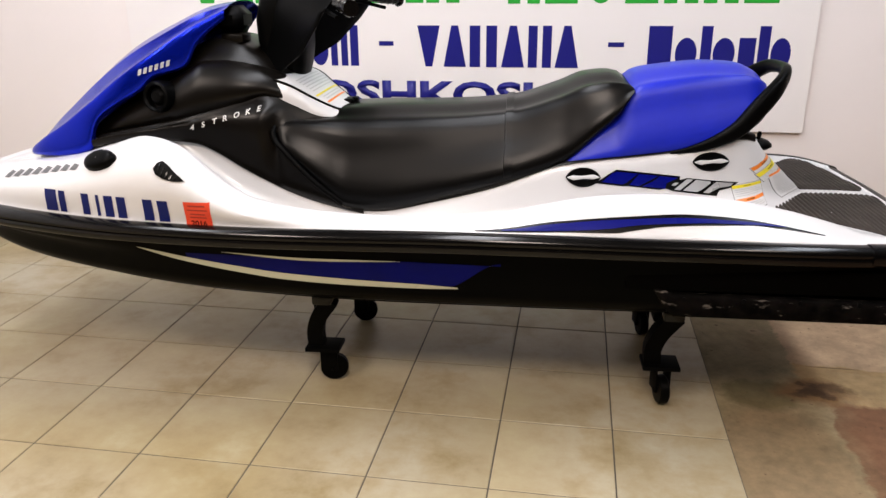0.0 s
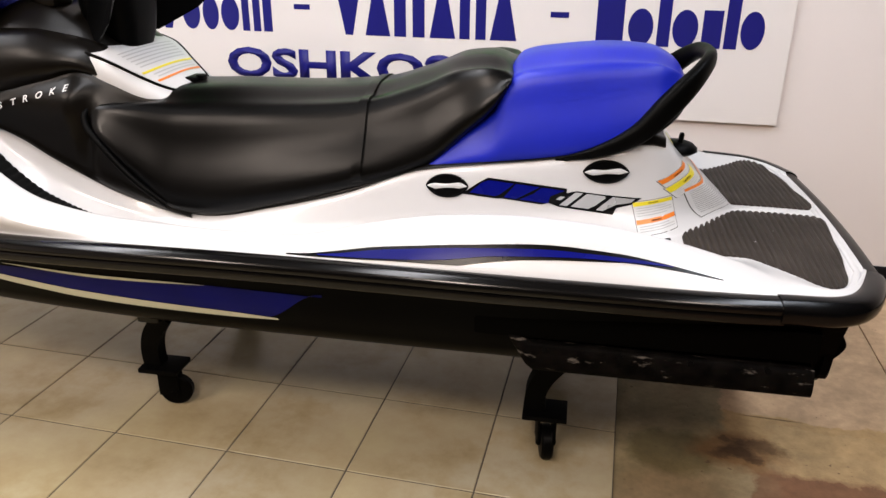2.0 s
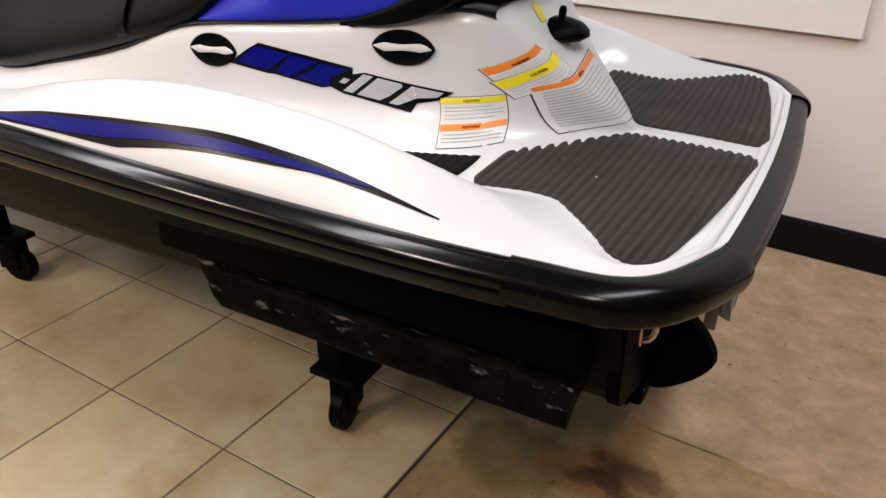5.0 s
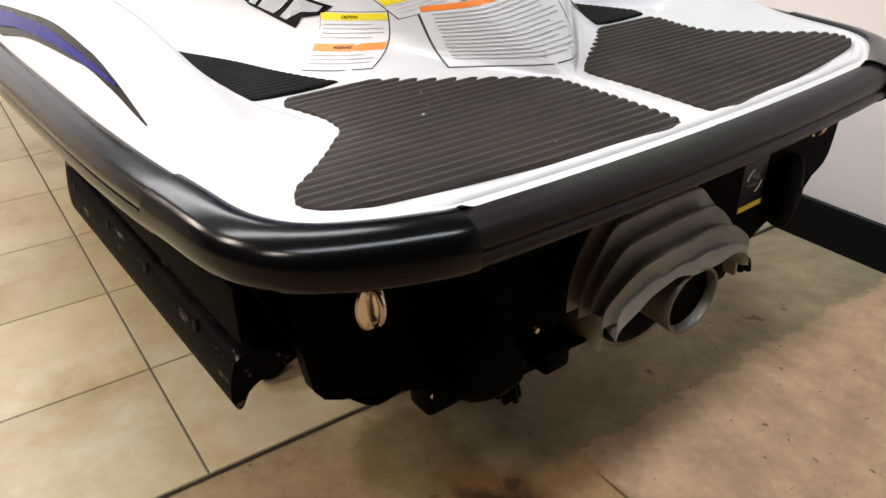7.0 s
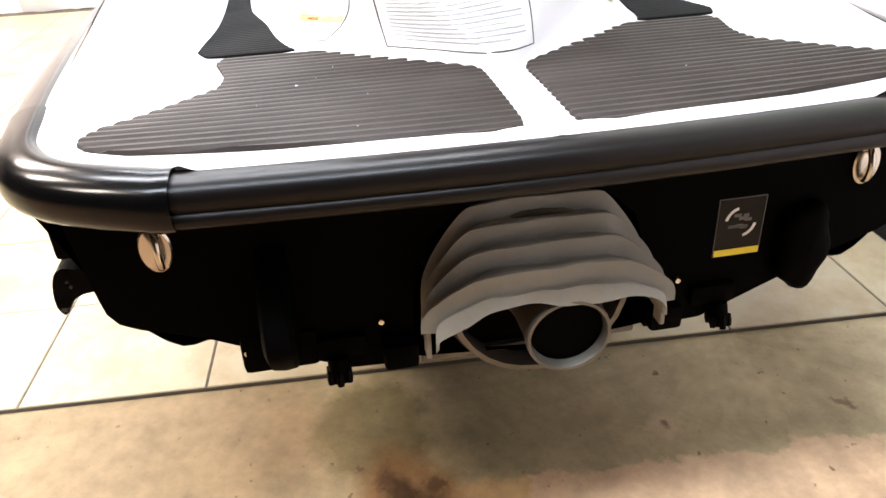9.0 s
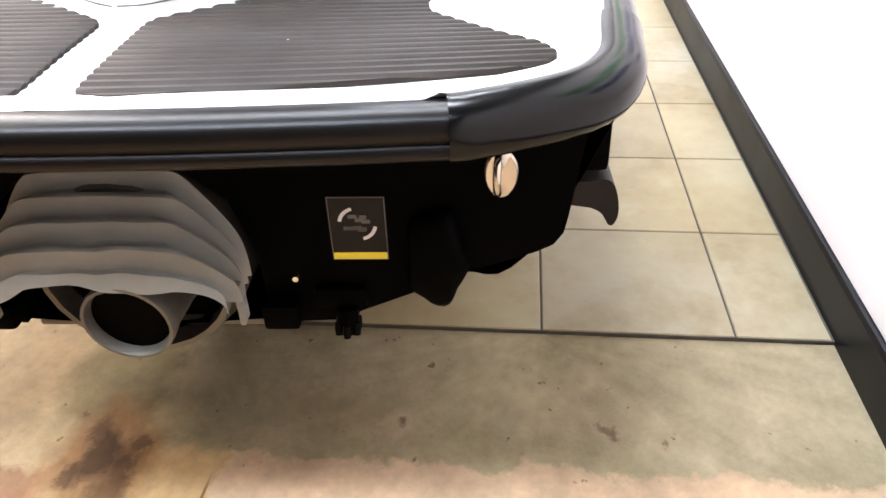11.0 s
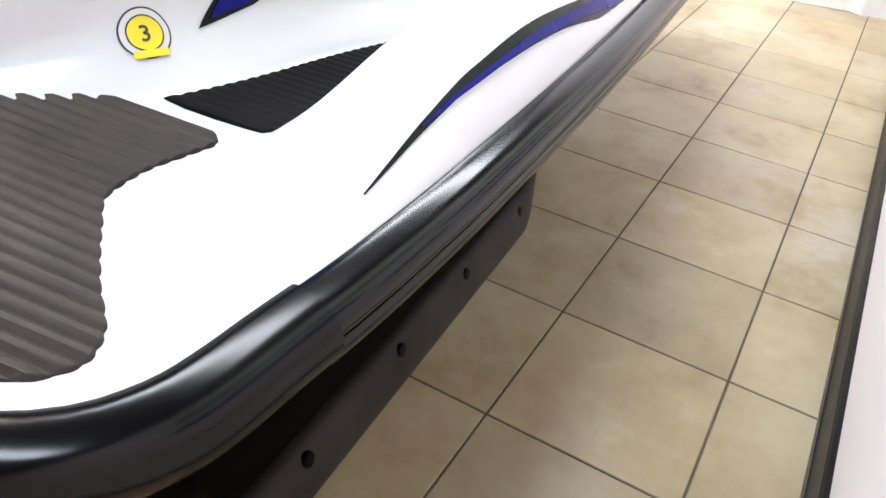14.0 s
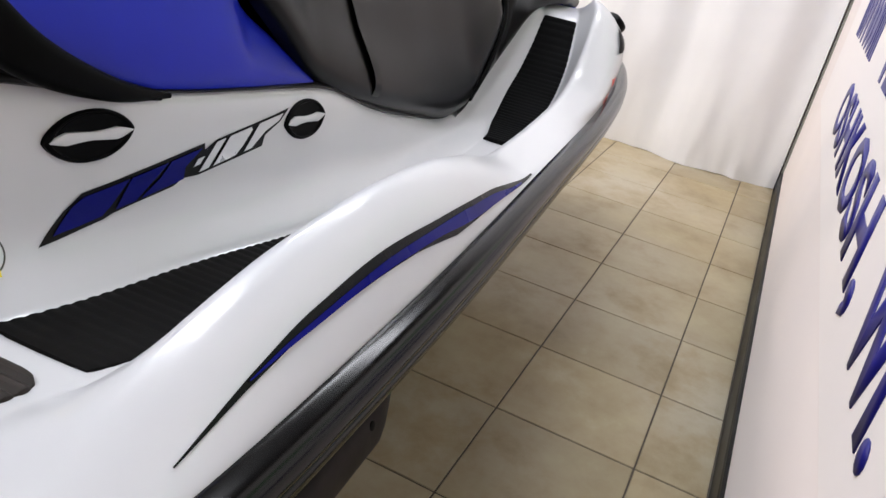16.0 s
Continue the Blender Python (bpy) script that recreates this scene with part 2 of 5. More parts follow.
def concrete_material():
    m = bpy.data.materials.new("worn_concrete")
    m.use_nodes = True
    nt = m.node_tree
    b = nt.nodes["Principled BSDF"]
    geo = nt.nodes.new("ShaderNodeNewGeometry")

    def fbm(scale, detail=6, rough=0.6):
        n = nt.nodes.new("ShaderNodeTexNoise")
        n.inputs["Scale"].default_value, n.inputs["Detail"].default_value, n.inputs["Roughness"].default_value = scale, detail, rough
        nt.links.new(geo.outputs["Position"], n.inputs["Vector"])
        return n

    base = nt.nodes.new("ShaderNodeValToRGB")
    base.color_ramp.elements[0].position, base.color_ramp.elements[0].color = 0.32, (0.225, 0.185, 0.098, 1)
    base.color_ramp.elements[1].position, base.color_ramp.elements[1].color = 0.66, (0.40, 0.325, 0.20, 1)
    nt.links.new(fbm(3.2).outputs["Fac"], base.inputs[0])
    last = base.outputs[0]
    warp = fbm(6.0, 9, 0.68)
    sub = nt.nodes.new("ShaderNodeVectorMath")
    sub.operation = "SUBTRACT"
    sub.inputs[1].default_value = (0.5, 0.5, 0.5)
    nt.links.new(warp.outputs["Color"], sub.inputs[0])
    sc = nt.nodes.new("ShaderNodeVectorMath")
    sc.operation = "SCALE"
    sc.inputs["Scale"].default_value = 0.16
    nt.links.new(sub.outputs[0], sc.inputs[0])
    moved = nt.nodes.new("ShaderNodeVectorMath")
    nt.links.new(geo.outputs["Position"], moved.inputs[0])
    nt.links.new(sc.outputs[0], moved.inputs[1])

    def stain_shade_blot(cx, cy, rx, ry, color, strength, soft=0.5, boxy=False, straight=False):
        """An irregular blot of another colour round a place on the slab; stains, and painted shade and light too."""
        nonlocal last
        d = nt.nodes.new("ShaderNodeVectorMath")
        d.operation = "SUBTRACT"
        d.inputs[1].default_value = (cx, cy, 0)
        nt.links.new(geo.outputs["Position"] if straight else moved.outputs[0], d.inputs[0])
        q = nt.nodes.new("ShaderNodeVectorMath")
        q.operation = "MULTIPLY"
        q.inputs[1].default_value = (1 / rx, 1 / ry, 0)
        nt.links.new(d.outputs[0], q.inputs[0])
        ln = nt.nodes.new("ShaderNodeVectorMath")
        ln.operation = "LENGTH"
        nt.links.new(q.outputs[0], ln.inputs[0])
        far = ln.outputs["Value"]
        if boxy:
            sep = nt.nodes.new("ShaderNodeSeparateXYZ")
            ab = nt.nodes.new("ShaderNodeVectorMath")
            ab.operation = "ABSOLUTE"
            nt.links.new(q.outputs[0], ab.inputs[0])
            nt.links.new(ab.outputs[0], sep.inputs[0])
            big = nt.nodes.new("ShaderNodeMath")
            big.operation = "MAXIMUM"
            nt.links.new(sep.outputs[0], big.inputs[0])
            nt.links.new(sep.outputs[1], big.inputs[1])
            far = big.outputs[0]
        mr = nt.nodes.new("ShaderNodeMapRange")
        mr.inputs[1].default_value, mr.inputs[2].default_value, mr.inputs[3].default_value, mr.inputs[4].default_value = 1 - soft, 1 + soft * 0.3, strength, 0
        nt.links.new(far, mr.inputs[0])
        mx = nt.nodes.new("ShaderNodeMix")
        mx.data_type = "RGBA"
        mx.inputs[7].default_value = (*color, 1)
        nt.links.new(mr.outputs[0], mx.inputs[0])
        nt.links.new(last, mx.inputs[6])
        last = mx.outputs[2]

    # shadow under the port stern, painted into the slab colour
    stain_shade_blot(0.20, -1.30, 0.60, 0.72, (0.22, 0.160, 0.090), 0.32, 0.4)
    # painted brightening of the starboard concrete, no stain
    stain_shade_blot(0.14, 0.30, 0.18, 0.45, (0.42, 0.345, 0.22), 0.55, 0.4)
    stain_shade_blot(4.37, -4.72, 4.0, 4.0, (0.25, 0.145, 0.08), 0.88, 0.008, True)
    stain_shade_blot(0.15, -1.10, 0.19, 0.38, (0.24, 0.170, 0.095), 0.8, 0.2)
    stain_shade_blot(4.29, -0.545, 4.0, 0.075, (0.42, 0.275, 0.13), 0.92, 0.004, True)
    stain_shade_blot(4.41, -0.63, 4.0, 0.11, (0.43, 0.295, 0.15), 0.9, 0.004, True)
    stain_shade_blot(4.30, 3.525, 4.0, 4.0, (0.50, 0.345, 0.215), 0.95, 0.0018, True)
    stain_shade_blot(0.15, -0.70, 0.13, 0.11, (0.125, 0.10, 0.042), 0.8, 0.25)
    stain_shade_blot(0.49, -0.98, 0.16, 0.26, (0.17, 0.078, 0.04), 0.75, 0.08, True)
    stain_shade_blot(0.32, -0.66, 0.135, 0.095, (0.20, 0.105, 0.04), 0.85, 0.35)
    for cx, cy, rx, ry, amount in ((0.315, -0.665, 0.060, 0.036, 0.9), (0.345, -0.625, 0.045, 0.020, 0.8), (0.275, -0.690, 0.038, 0.024, 0.75), (0.365, -0.690, 0.030, 0.018, 0.8), (0.290, -0.615, 0.024, 0.016, 0.7)):
        stain_shade_blot(cx, cy, rx, ry, (0.055, 0.028, 0.012), amount, 0.45)
    stain_shade_blot(0.405, -0.63, 0.06, 0.028, (0.11, 0.06, 0.025), 0.85, 0.5)
    stain_shade_blot(0.43, -0.482, 0.088, 0.0035, (0.13, 0.075, 0.03), 0.9, 0.3, straight=True)
    stain_shade_blot(0.20, -0.35, 0.05, 0.11, (0.22, 0.16, 0.085), 0.5, 0.7)
    stain_shade_blot(0.234, -0.224, 0.036, 0.032, (0.42, 0.32, 0.20), 0.8, 0.4)
    stain_shade_blot(0.228, -0.215, 0.014, 0.012, (0.13, 0.085, 0.045), 0.85, 0.6)
    for cx, cy in ((0.222, 0.09), (0.236, 0.17)):
        stain_shade_blot(cx, cy, 0.024, 0.020, (0.36, 0.28, 0.18), 0.7, 0.4)
        stain_shade_blot(cx, cy, 0.012, 0.009, (0.15, 0.10, 0.055), 0.8, 0.6)
    speck = fbm(45.0, 2)
    sr = nt.nodes.new("ShaderNodeMapRange")
    sr.inputs[1].default_value, sr.inputs[2].default_value, sr.inputs[3].default_value, sr.inputs[4].default_value = 0.70, 0.76, 0.0, 0.75
    nt.links.new(speck.outputs["Fac"], sr.inputs[0])
    dk = nt.nodes.new("ShaderNodeMix")
    dk.data_type = "RGBA"
    dk.inputs[7].default_value = (0.10, 0.06, 0.035, 1)
    nt.links.new(sr.outputs[0], dk.inputs[0])
    nt.links.new(last, dk.inputs[6])
    # blotchy trowel marks and fine scuffs
    last = dk.outputs[2]
    for scale, low, high in ((9.0, 0.76, 1.12), (38.0, 0.88, 1.07)):
        mot = nt.nodes.new("ShaderNodeMapRange")
        mot.inputs[1].default_value, mot.inputs[2].default_value, mot.inputs[3].default_value, mot.inputs[4].default_value = 0.34, 0.66, low, high
        nt.links.new(fbm(scale, 7, 0.68).outputs["Fac"], mot.inputs[0])
        mul = nt.nodes.new("ShaderNodeVectorMath")
        mul.operation = "SCALE"
        nt.links.new(last, mul.inputs[0])
        nt.links.new(mot.outputs[0], mul.inputs["Scale"])
        last = mul.outputs[0]
    nt.links.new(last, b.inputs["Base Color"])
    b.inputs["Roughness"].default_value = 0.7
    b.inputs["Specular IOR Level"].default_value = 0.2
    bp = nt.nodes.new("ShaderNodeBump")
    bp.inputs["Strength"].default_value, bp.inputs["Distance"].default_value = 0.25, 0.004
    nt.links.new(fbm(28.0, 5).outputs["Fac"], bp.inputs["Height"])
    nt.links.new(bp.outputs[0], b.inputs["Normal"])
    return m


TILE, CONCRETE = tile_material(), concrete_material()


# ---------------------------------------------------------------- mesh helpers
def finish(name, bm, material, parent=None, label="", smooth=True):
    me = bpy.data.meshes.new(name)
    bmesh.ops.recalc_face_normals(bm, faces=bm.faces)
    bm.to_mesh(me)
    bm.free()
    me.materials.append(material)
    if smooth:
        me.polygons.foreach_set("use_smooth", [True] * len(me.polygons))
        me.set_sharp_from_angle(angle=radians(38))
    ob = new(name, me)
    if parent:
        ob.parent = parent
    if label:
        ob["label"] = label
    return ob


def part(name, bm, material, parent, label="", smooth=True):
    return finish(name, bm, material, parent, label, smooth)


def box_bm(x0, x1, y0, y1, z0, z1, bevel=0.0, segs=2, bm=None):
    bm2 = bmesh.new()
    bmesh.ops.create_cube(bm2, size=1, matrix=Matrix.Translation(((x0 + x1) / 2, (y0 + y1) / 2, (z0 + z1) / 2)) @ Matrix.Diagonal((x1 - x0, y1 - y0, z1 - z0, 1)))
    if bevel:
        bmesh.ops.bevel(bm2, geom=bm2.edges[:], offset=bevel, segments=segs, profile=0.6, affect="EDGES")
    return bm2 if bm is None else merge(bm, bm2)


def merge(bm, other):
    me = bpy.data.meshes.new("tmp")
    other.to_mesh(me)
    other.free()
    bm.from_mesh(me)
    bpy.data.meshes.remove(me)
    return bm


def curve_of(xs, ys):
    """A smooth, non-overshooting curve through a few knots."""
    xs, ys = np.array(xs, float), np.array(ys, float)
    h, d = np.diff(xs), np.diff(ys) / np.diff(xs)
    m = np.zeros(len(xs))
    m[0], m[-1] = d[0], d[-1]
    for i in range(1, len(xs) - 1):
        if d[i - 1] * d[i] > 0:
            w1, w2 = 2 * h[i] + h[i - 1], h[i] + 2 * h[i - 1]
            m[i] = (w1 + w2) / (w1 / d[i - 1] + w2 / d[i])

    def f(x):
        x = min(max(x, xs[0]), xs[-1])
        i = min(max(int(np.searchsorted(xs, x)) - 1, 0), len(xs) - 2)
        t = (x - xs[i]) / h[i]
        return float((1 + 2 * t) * (1 - t) ** 2 * ys[i] + t * (1 - t) ** 2 * h[i] * m[i] + t * t * (3 - 2 * t) * ys[i + 1] + t * t * (t - 1) * h[i] * m[i + 1])
    return f


def spline(points, n, closed=False):
    """Samples of a centripetal Catmull-Rom curve through points (any dimension)."""
    p = [np.array(q, float) for q in points]
    p = [p[-1], *p, p[0], p[1]] if closed else [2 * p[0] - p[1], *p, 2 * p[-1] - p[-2]]
    out = []
    for i in range(1, len(p) - 2):
        a, b, c, d = p[i - 1:i + 3]
        t0, t1 = 0.0, np.linalg.norm(b - a) ** 0.5 + 1e-6
        t2 = t1 + np.linalg.norm(c - b) ** 0.5 + 1e-6
        t3 = t2 + np.linalg.norm(d - c) ** 0.5 + 1e-6
        for k in range(n):
            t = t1 + (t2 - t1) * k / n
            a1 = (t1 - t) / (t1 - t0) * a + (t - t0) / (t1 - t0) * b
            a2 = (t2 - t) / (t2 - t1) * b + (t - t1) / (t2 - t1) * c
            a3 = (t3 - t) / (t3 - t2) * c + (t - t2) / (t3 - t2) * d
            b1 = (t2 - t) / (t2 - t0) * a1 + (t - t0) / (t2 - t0) * a2
            b2 = (t3 - t) / (t3 - t1) * a2 + (t - t1) / (t3 - t1) * a3
            out.append((t2 - t) / (t2 - t1) * b1 + (t - t1) / (t2 - t1) * b2)
    if not closed:
        out.append(p[-2])
    return out


def grid_bm(rows, closed=False, caps=False):
    """A skin over rows of points; closed: each row is a ring."""
    bm = bmesh.new()
    v = [[bm.verts.new(p) for p in row] for row in rows]
    n = len(rows[0])
    for a, b in zip(v, v[1:]):
        for j in range(n if closed else n - 1):
            k = (j + 1) % n
            bm.faces.new((a[j], a[k], b[k], b[j]))
    if caps:
        bm.faces.new(v[0])
        bm.faces.new(v[-1][::-1])
    bmesh.ops.remove_doubles(bm, verts=bm.verts, dist=1e-5)
    return bm


def mirrored(half):
    """A full row from a half row that runs from the outside to the middle."""
    return [*half, *[(p[0], -p[1], p[2]) for p in half[-2::-1]]]


def sweep_bm(path, ring, up=(0, 0, 1), caps=True):
    """ring(i, s): the (u, v) outline at the i-th point, u to the path's side, v up."""
    path = [Vector(p) for p in path]
    rows = []
    for i, p in enumerate(path):
        t = (path[min(i + 1, len(path) - 1)] - path[max(i - 1, 0)]).normalized()
        side = t.cross(Vector(up)).normalized()
        top = side.cross(t).normalized()
        rows.append([p + side * u + top * v for u, v in ring(i, i / (len(path) - 1))])
    return grid_bm(rows, closed=True, caps=caps)


def circle_ring(r, n=12, ry=None):
    return lambda i, s: [(r * math.cos(2 * math.pi * k / n), (ry or r) * math.sin(2 * math.pi * k / n)) for k in range(n)]


def tube_bm(points, r, n=12, smooth=6):
    pts = spline(points, smooth) if len(points) > 2 else points
    return sweep_bm(pts, circle_ring(r, n), up=(0.03, 0.02, 1) if abs((Vector(points[-1]) - Vector(points[0])).normalized().z) < 0.95 else (1, 0, 0))


def cyl_bm(p, q, r, r2=None, n=20, bevel=0.0):
    p, q = Vector(p), Vector(q)
    bm = bmesh.new()
    m = Matrix.Translation((p + q) / 2) @ (q - p).to_track_quat("Z", "Y").to_matrix().to_4x4()
    bmesh.ops.create_cone(bm, cap_ends=True, segments=n, radius1=r, radius2=r if r2 is None else r2, depth=(q - p).length, matrix=m)
    if bevel:
        bmesh.ops.bevel(bm, geom=[e for e in bm.edges if len(e.link_faces) == 2 and e.calc_face_angle() > 0.9], offset=bevel, segments=2, affect="EDGES")
    return bm


def lathe_bm(profile, origin, axis, n=28):
    """profile: (radius, height along the axis)."""
    m = Matrix.Translation(origin) @ Vector(axis).to_track_quat("Z", "Y").to_matrix().to_4x4()
    rows = [[m @ Vector((r * math.cos(2 * math.pi * k / n), r * math.sin(2 * math.pi * k / n), h)) for k in range(n)] for r, h in profile]
    return grid_bm(rows, closed=True)


def poly_bm(outline, cuts=0):
    """A flat face in x and y, cut fine enough to follow a bend."""
    bm = bmesh.new()
    bm.faces.new([bm.verts.new((x, y, 0)) for x, y in outline])
    bmesh.ops.triangulate(bm, faces=bm.faces[:])
    for _ in range(cuts):
        bmesh.ops.subdivide_edges(bm, edges=[e for e in bm.edges if e.calc_length() > 0.012], cuts=1, use_grid_fill=False)
        bmesh.ops.triangulate(bm, faces=[f for f in bm.faces if len(f.verts) > 3])
    return bm


def text_bm(body, size, bold=0.0, wide=1.0, align="LEFT", slant=0.0):
    cu = bpy.data.curves.new("lettering", "FONT")
    cu.body, cu.size, cu.offset, cu.align_x, cu.shear, cu.resolution_u = body, size, bold, align, slant, 3
    ob = new("lettering", cu)
    bpy.context.view_layer.update()
    me = bpy.data.meshes.new_from_object(ob.evaluated_get(bpy.context.evaluated_depsgraph_get()))
    bpy.data.objects.remove(ob)
    bpy.data.curves.remove(cu)
    bm = bmesh.new()
    bm.from_mesh(me)
    bpy.data.meshes.remove(me)
    bmesh.ops.transform(bm, matrix=Matrix.Diagonal((wide, 1, 1, 1)), verts=bm.verts)
    return bm


def empty(name, m, label="", category="", group=""):
    ob = new(name)
    ob.empty_display_size = 0.1
    ob.matrix_world = m
    return tagged(ob, label, category, group)


def rect(x0, x1, y0, y1):
    return [(x0, y0), (x1, y0), (x1, y1), (x0, y1)]


# ---------------------------------------------------------------- the room
TILE_S = 0.333
WALL_Y, WEST_X, EAST_X, SOUTH_Y = 0.507, -3.75, 7.0, -9.0


def structure(name, bm, material, label, smooth=False):
    return tagged(finish(name, bm, material, smooth=smooth), label, kind="structure")


ground = structure("floor", box_bm(WEST_X - 0.2, 0.0, SOUTH_Y - 0.2, WALL_Y + 0.1, -0.12, -0.0022), GROUT, "beige glazed ceramic tile floor with dark grout joints")
slabs = structure("concrete_floor", box_bm(0.0005, EAST_X + 0.2, SOUTH_Y - 0.2, WALL_Y + 0.1, -0.12, -0.016), GROUT, "bare stained concrete floor with brown blots")
for a, c in ((0.0005, 0.822), (0.8265, EAST_X + 0.2)):
    finish("slab", box_bm(a, c, SOUTH_Y - 0.2, WALL_Y + 0.1, -0.018, -0.009), CONCRETE, slabs, smooth=False)
structure("wall_north", box_bm(WEST_X - 0.2, EAST_X + 0.2, WALL_Y, WALL_Y + 0.15, -0.05, CEILING + 0.1), WALLPAINT, "plain off-white painted showroom wall")
# south and east walls are unseen, set far off and dark to limit bounce
structure("wall_south", box_bm(WEST_X - 0.2, EAST_X + 0.2, SOUTH_Y - 0.15, SOUTH_Y, -0.05, CEILING + 0.1), BACKWALL, "unseen showroom wall, dark grey to cut bounced light")
structure("wall_west", box_bm(WEST_X - 0.16, WEST_X - 0.02, SOUTH_Y, WALL_Y, -0.05, CEILING + 0.1), WALLPAINT, "plain off-white painted showroom wall")
structure("wall_east", box_bm(EAST_X, EAST_X + 0.15, SOUTH_Y, WALL_Y, -0.05, CEILING + 0.1), BACKWALL, "unseen showroom wall, dark grey to cut bounced light")
structure("ceiling", box_bm(WEST_X - 0.2, EAST_X + 0.2, SOUTH_Y - 0.2, WALL_Y + 0.2, CEILING, CEILING + 0.1), CEILPAINT, "unseen showroom ceiling, darkened to cut bounced light")


def skirting():
    prof = [(0, -0.009), (0.011, -0.009), (0.011, 0.088), (0.008, 0.097), (0.004, 0.100), (0, 0.100)]
    rows = [[(x, WALL_Y - u, z) for u, z in prof] for x in (WEST_X, -1.2, 1.2, EAST_X)]
    return grid_bm(rows, closed=True, caps=True)


structure("baseboard", skirting(), BASEBLACK, "glossy black rubber skirting along the wall")


def ceiling_light(x, y, long):
    ob = empty("ceiling_light", pose(x, y, CEILING), "white enamel ceiling light with a glowing diffuser", "ceiling light", "lights on the ceiling")
    w, d = LAMP_W / 2, long / 2
    bm = box_bm(-w - 0.04, w + 0.04, -d - 0.04, -d, -0.07, 0, 0.004)
    box_bm(-w - 0.04, w + 0.04, d, d + 0.04, -0.07, 0, 0.004, bm=bm)
    box_bm(-w - 0.04, -w, -d, d, -0.07, 0, 0.004, bm=bm)
    box_bm(w, w + 0.04, -d, d, -0.07, 0, 0.004, bm=bm)
    part("frame", bm, FRAMEMETAL, ob, smooth=False)
    part("diffuser", box_bm(-w + 0.001, w - 0.001, -d + 0.001, d - 0.001, -0.060, -0.045, 0.003), GLOW, ob, "glowing acrylic diffuser", smooth=False)
    return ob


for lx, ly, watts, long in LAMPS:
    ceiling_light(lx, ly, long)


def curtain():
    """White cloth hung in soft folds across the far end, its hem crumpled on the floor."""
    ob = empty("curtain", pose(-3.58, 0, 0), "white cloth curtain hanging in soft folds to the floor", "curtain")
    rows = []
    nz, ny = 26, 150
    for i in range(nz):
        z = 2.6 * (i / (nz - 1)) ** 1.5
        low = max(0.0, 1 - z / 0.5)
        row = []
        for j in range(ny):
            y = 0.49 - 3.1 * j / (ny - 1)
            fold = 0.026 * math.sin(y * 9.0 + 0.7 * math.sin(y * 3.1)) + 0.014 * math.sin(y * 23 + 1.3)
            hem = low * (0.05 * noise.noise((y * 4, 1.7, 0)) + 0.018 * noise.noise((y * 19, 4.1, z * 3)))
            lift = low ** 3 * 0.006 * (1 + noise.noise((y * 11, 9.3, 0)))
            row.append((0.01 + fold * (0.6 + 0.4 * (1 - low)) + hem - 0.10 * max(0, -y - 0.1) ** 0.7 * low, y, z + lift - 0.004))
        rows.append(row)
    bm = grid_bm(rows)
    for f in bm.faces:
        f.smooth = True
    geo = bmesh.ops.solidify(bm, geom=bm.faces[:], thickness=0.002)
    part("cloth", bm, CLOTH, ob)
    part("rail", cyl_bm((0.01, 0.495, 2.615), (0.01, -2.65, 2.615), 0.014), FRAMEMETAL, ob)
    part("edge_band", box_bm(-0.04, 0.0, 0.497, 0.509, 0.0, 2.6, 0.002), GREY, ob, "grey edge band beside the wall")
    return ob


curtain()


# ---- the sign on the wall
def word_shapes(kinds, widths, x0, x1, z0, heights, gap=0.14):
    """Plain shapes, one by one, in the sizes of a word that is not spelled out: T and V wedges, O ovals, I bars, H pairs of bars."""
    total = sum(widths)
    x = x0
    for kind, w, h in zip(kinds, widths, heights):
        full = (x1 - x0) * w / total
        a, b = x, x + full * (1 - gap)
        m, q = (a + b) / 2, (b - a) * 0.5
        if kind == "T":
            forms = [[(a, 0), (b, 0), (m + q * 0.3, h), (m - q * 0.3, h)]]
        elif kind == "V":
            forms = [[(m - q * 0.3, 0), (m + q * 0.3, 0), (b, h), (a, h)]]
        elif kind == "O":
            forms = [[(m + q * math.cos(i * math.pi / 12), h / 2 + h / 2 * math.sin(i * math.pi / 12)) for i in range(24)]]
        elif kind == "I":
            forms = [[(a, 0), (b, 0), (b, h), (a, h)]]
        else:
            forms = [[(c, 0), (c + q * 0.78, 0), (c + q * 0.78, h), (c, h)] for c in (a, b - q * 0.78)]
        for form in forms:
            bm = bmesh.new()
            bm.faces.new([bm.verts.new((u, 0, z0 + v)) for u, v in form])
            yield bm
        x += full


def raised(bm, depth=0.0015):
    geo = bmesh.ops.extrude_face_region(bm, geom=bm.faces[:])
    bmesh.ops.translate(bm, vec=(0, -depth, 0), verts=[v for v in geo["geom"] if isinstance(v, bmesh.types.BMVert)])
    return bm


def upright(bm, x, z):
    """Lay lettering from the x-y plane on the wall."""
    bmesh.ops.transform(bm, matrix=pose(x, 0, z, 90, 0, 0), verts=bm.verts)
    return bm


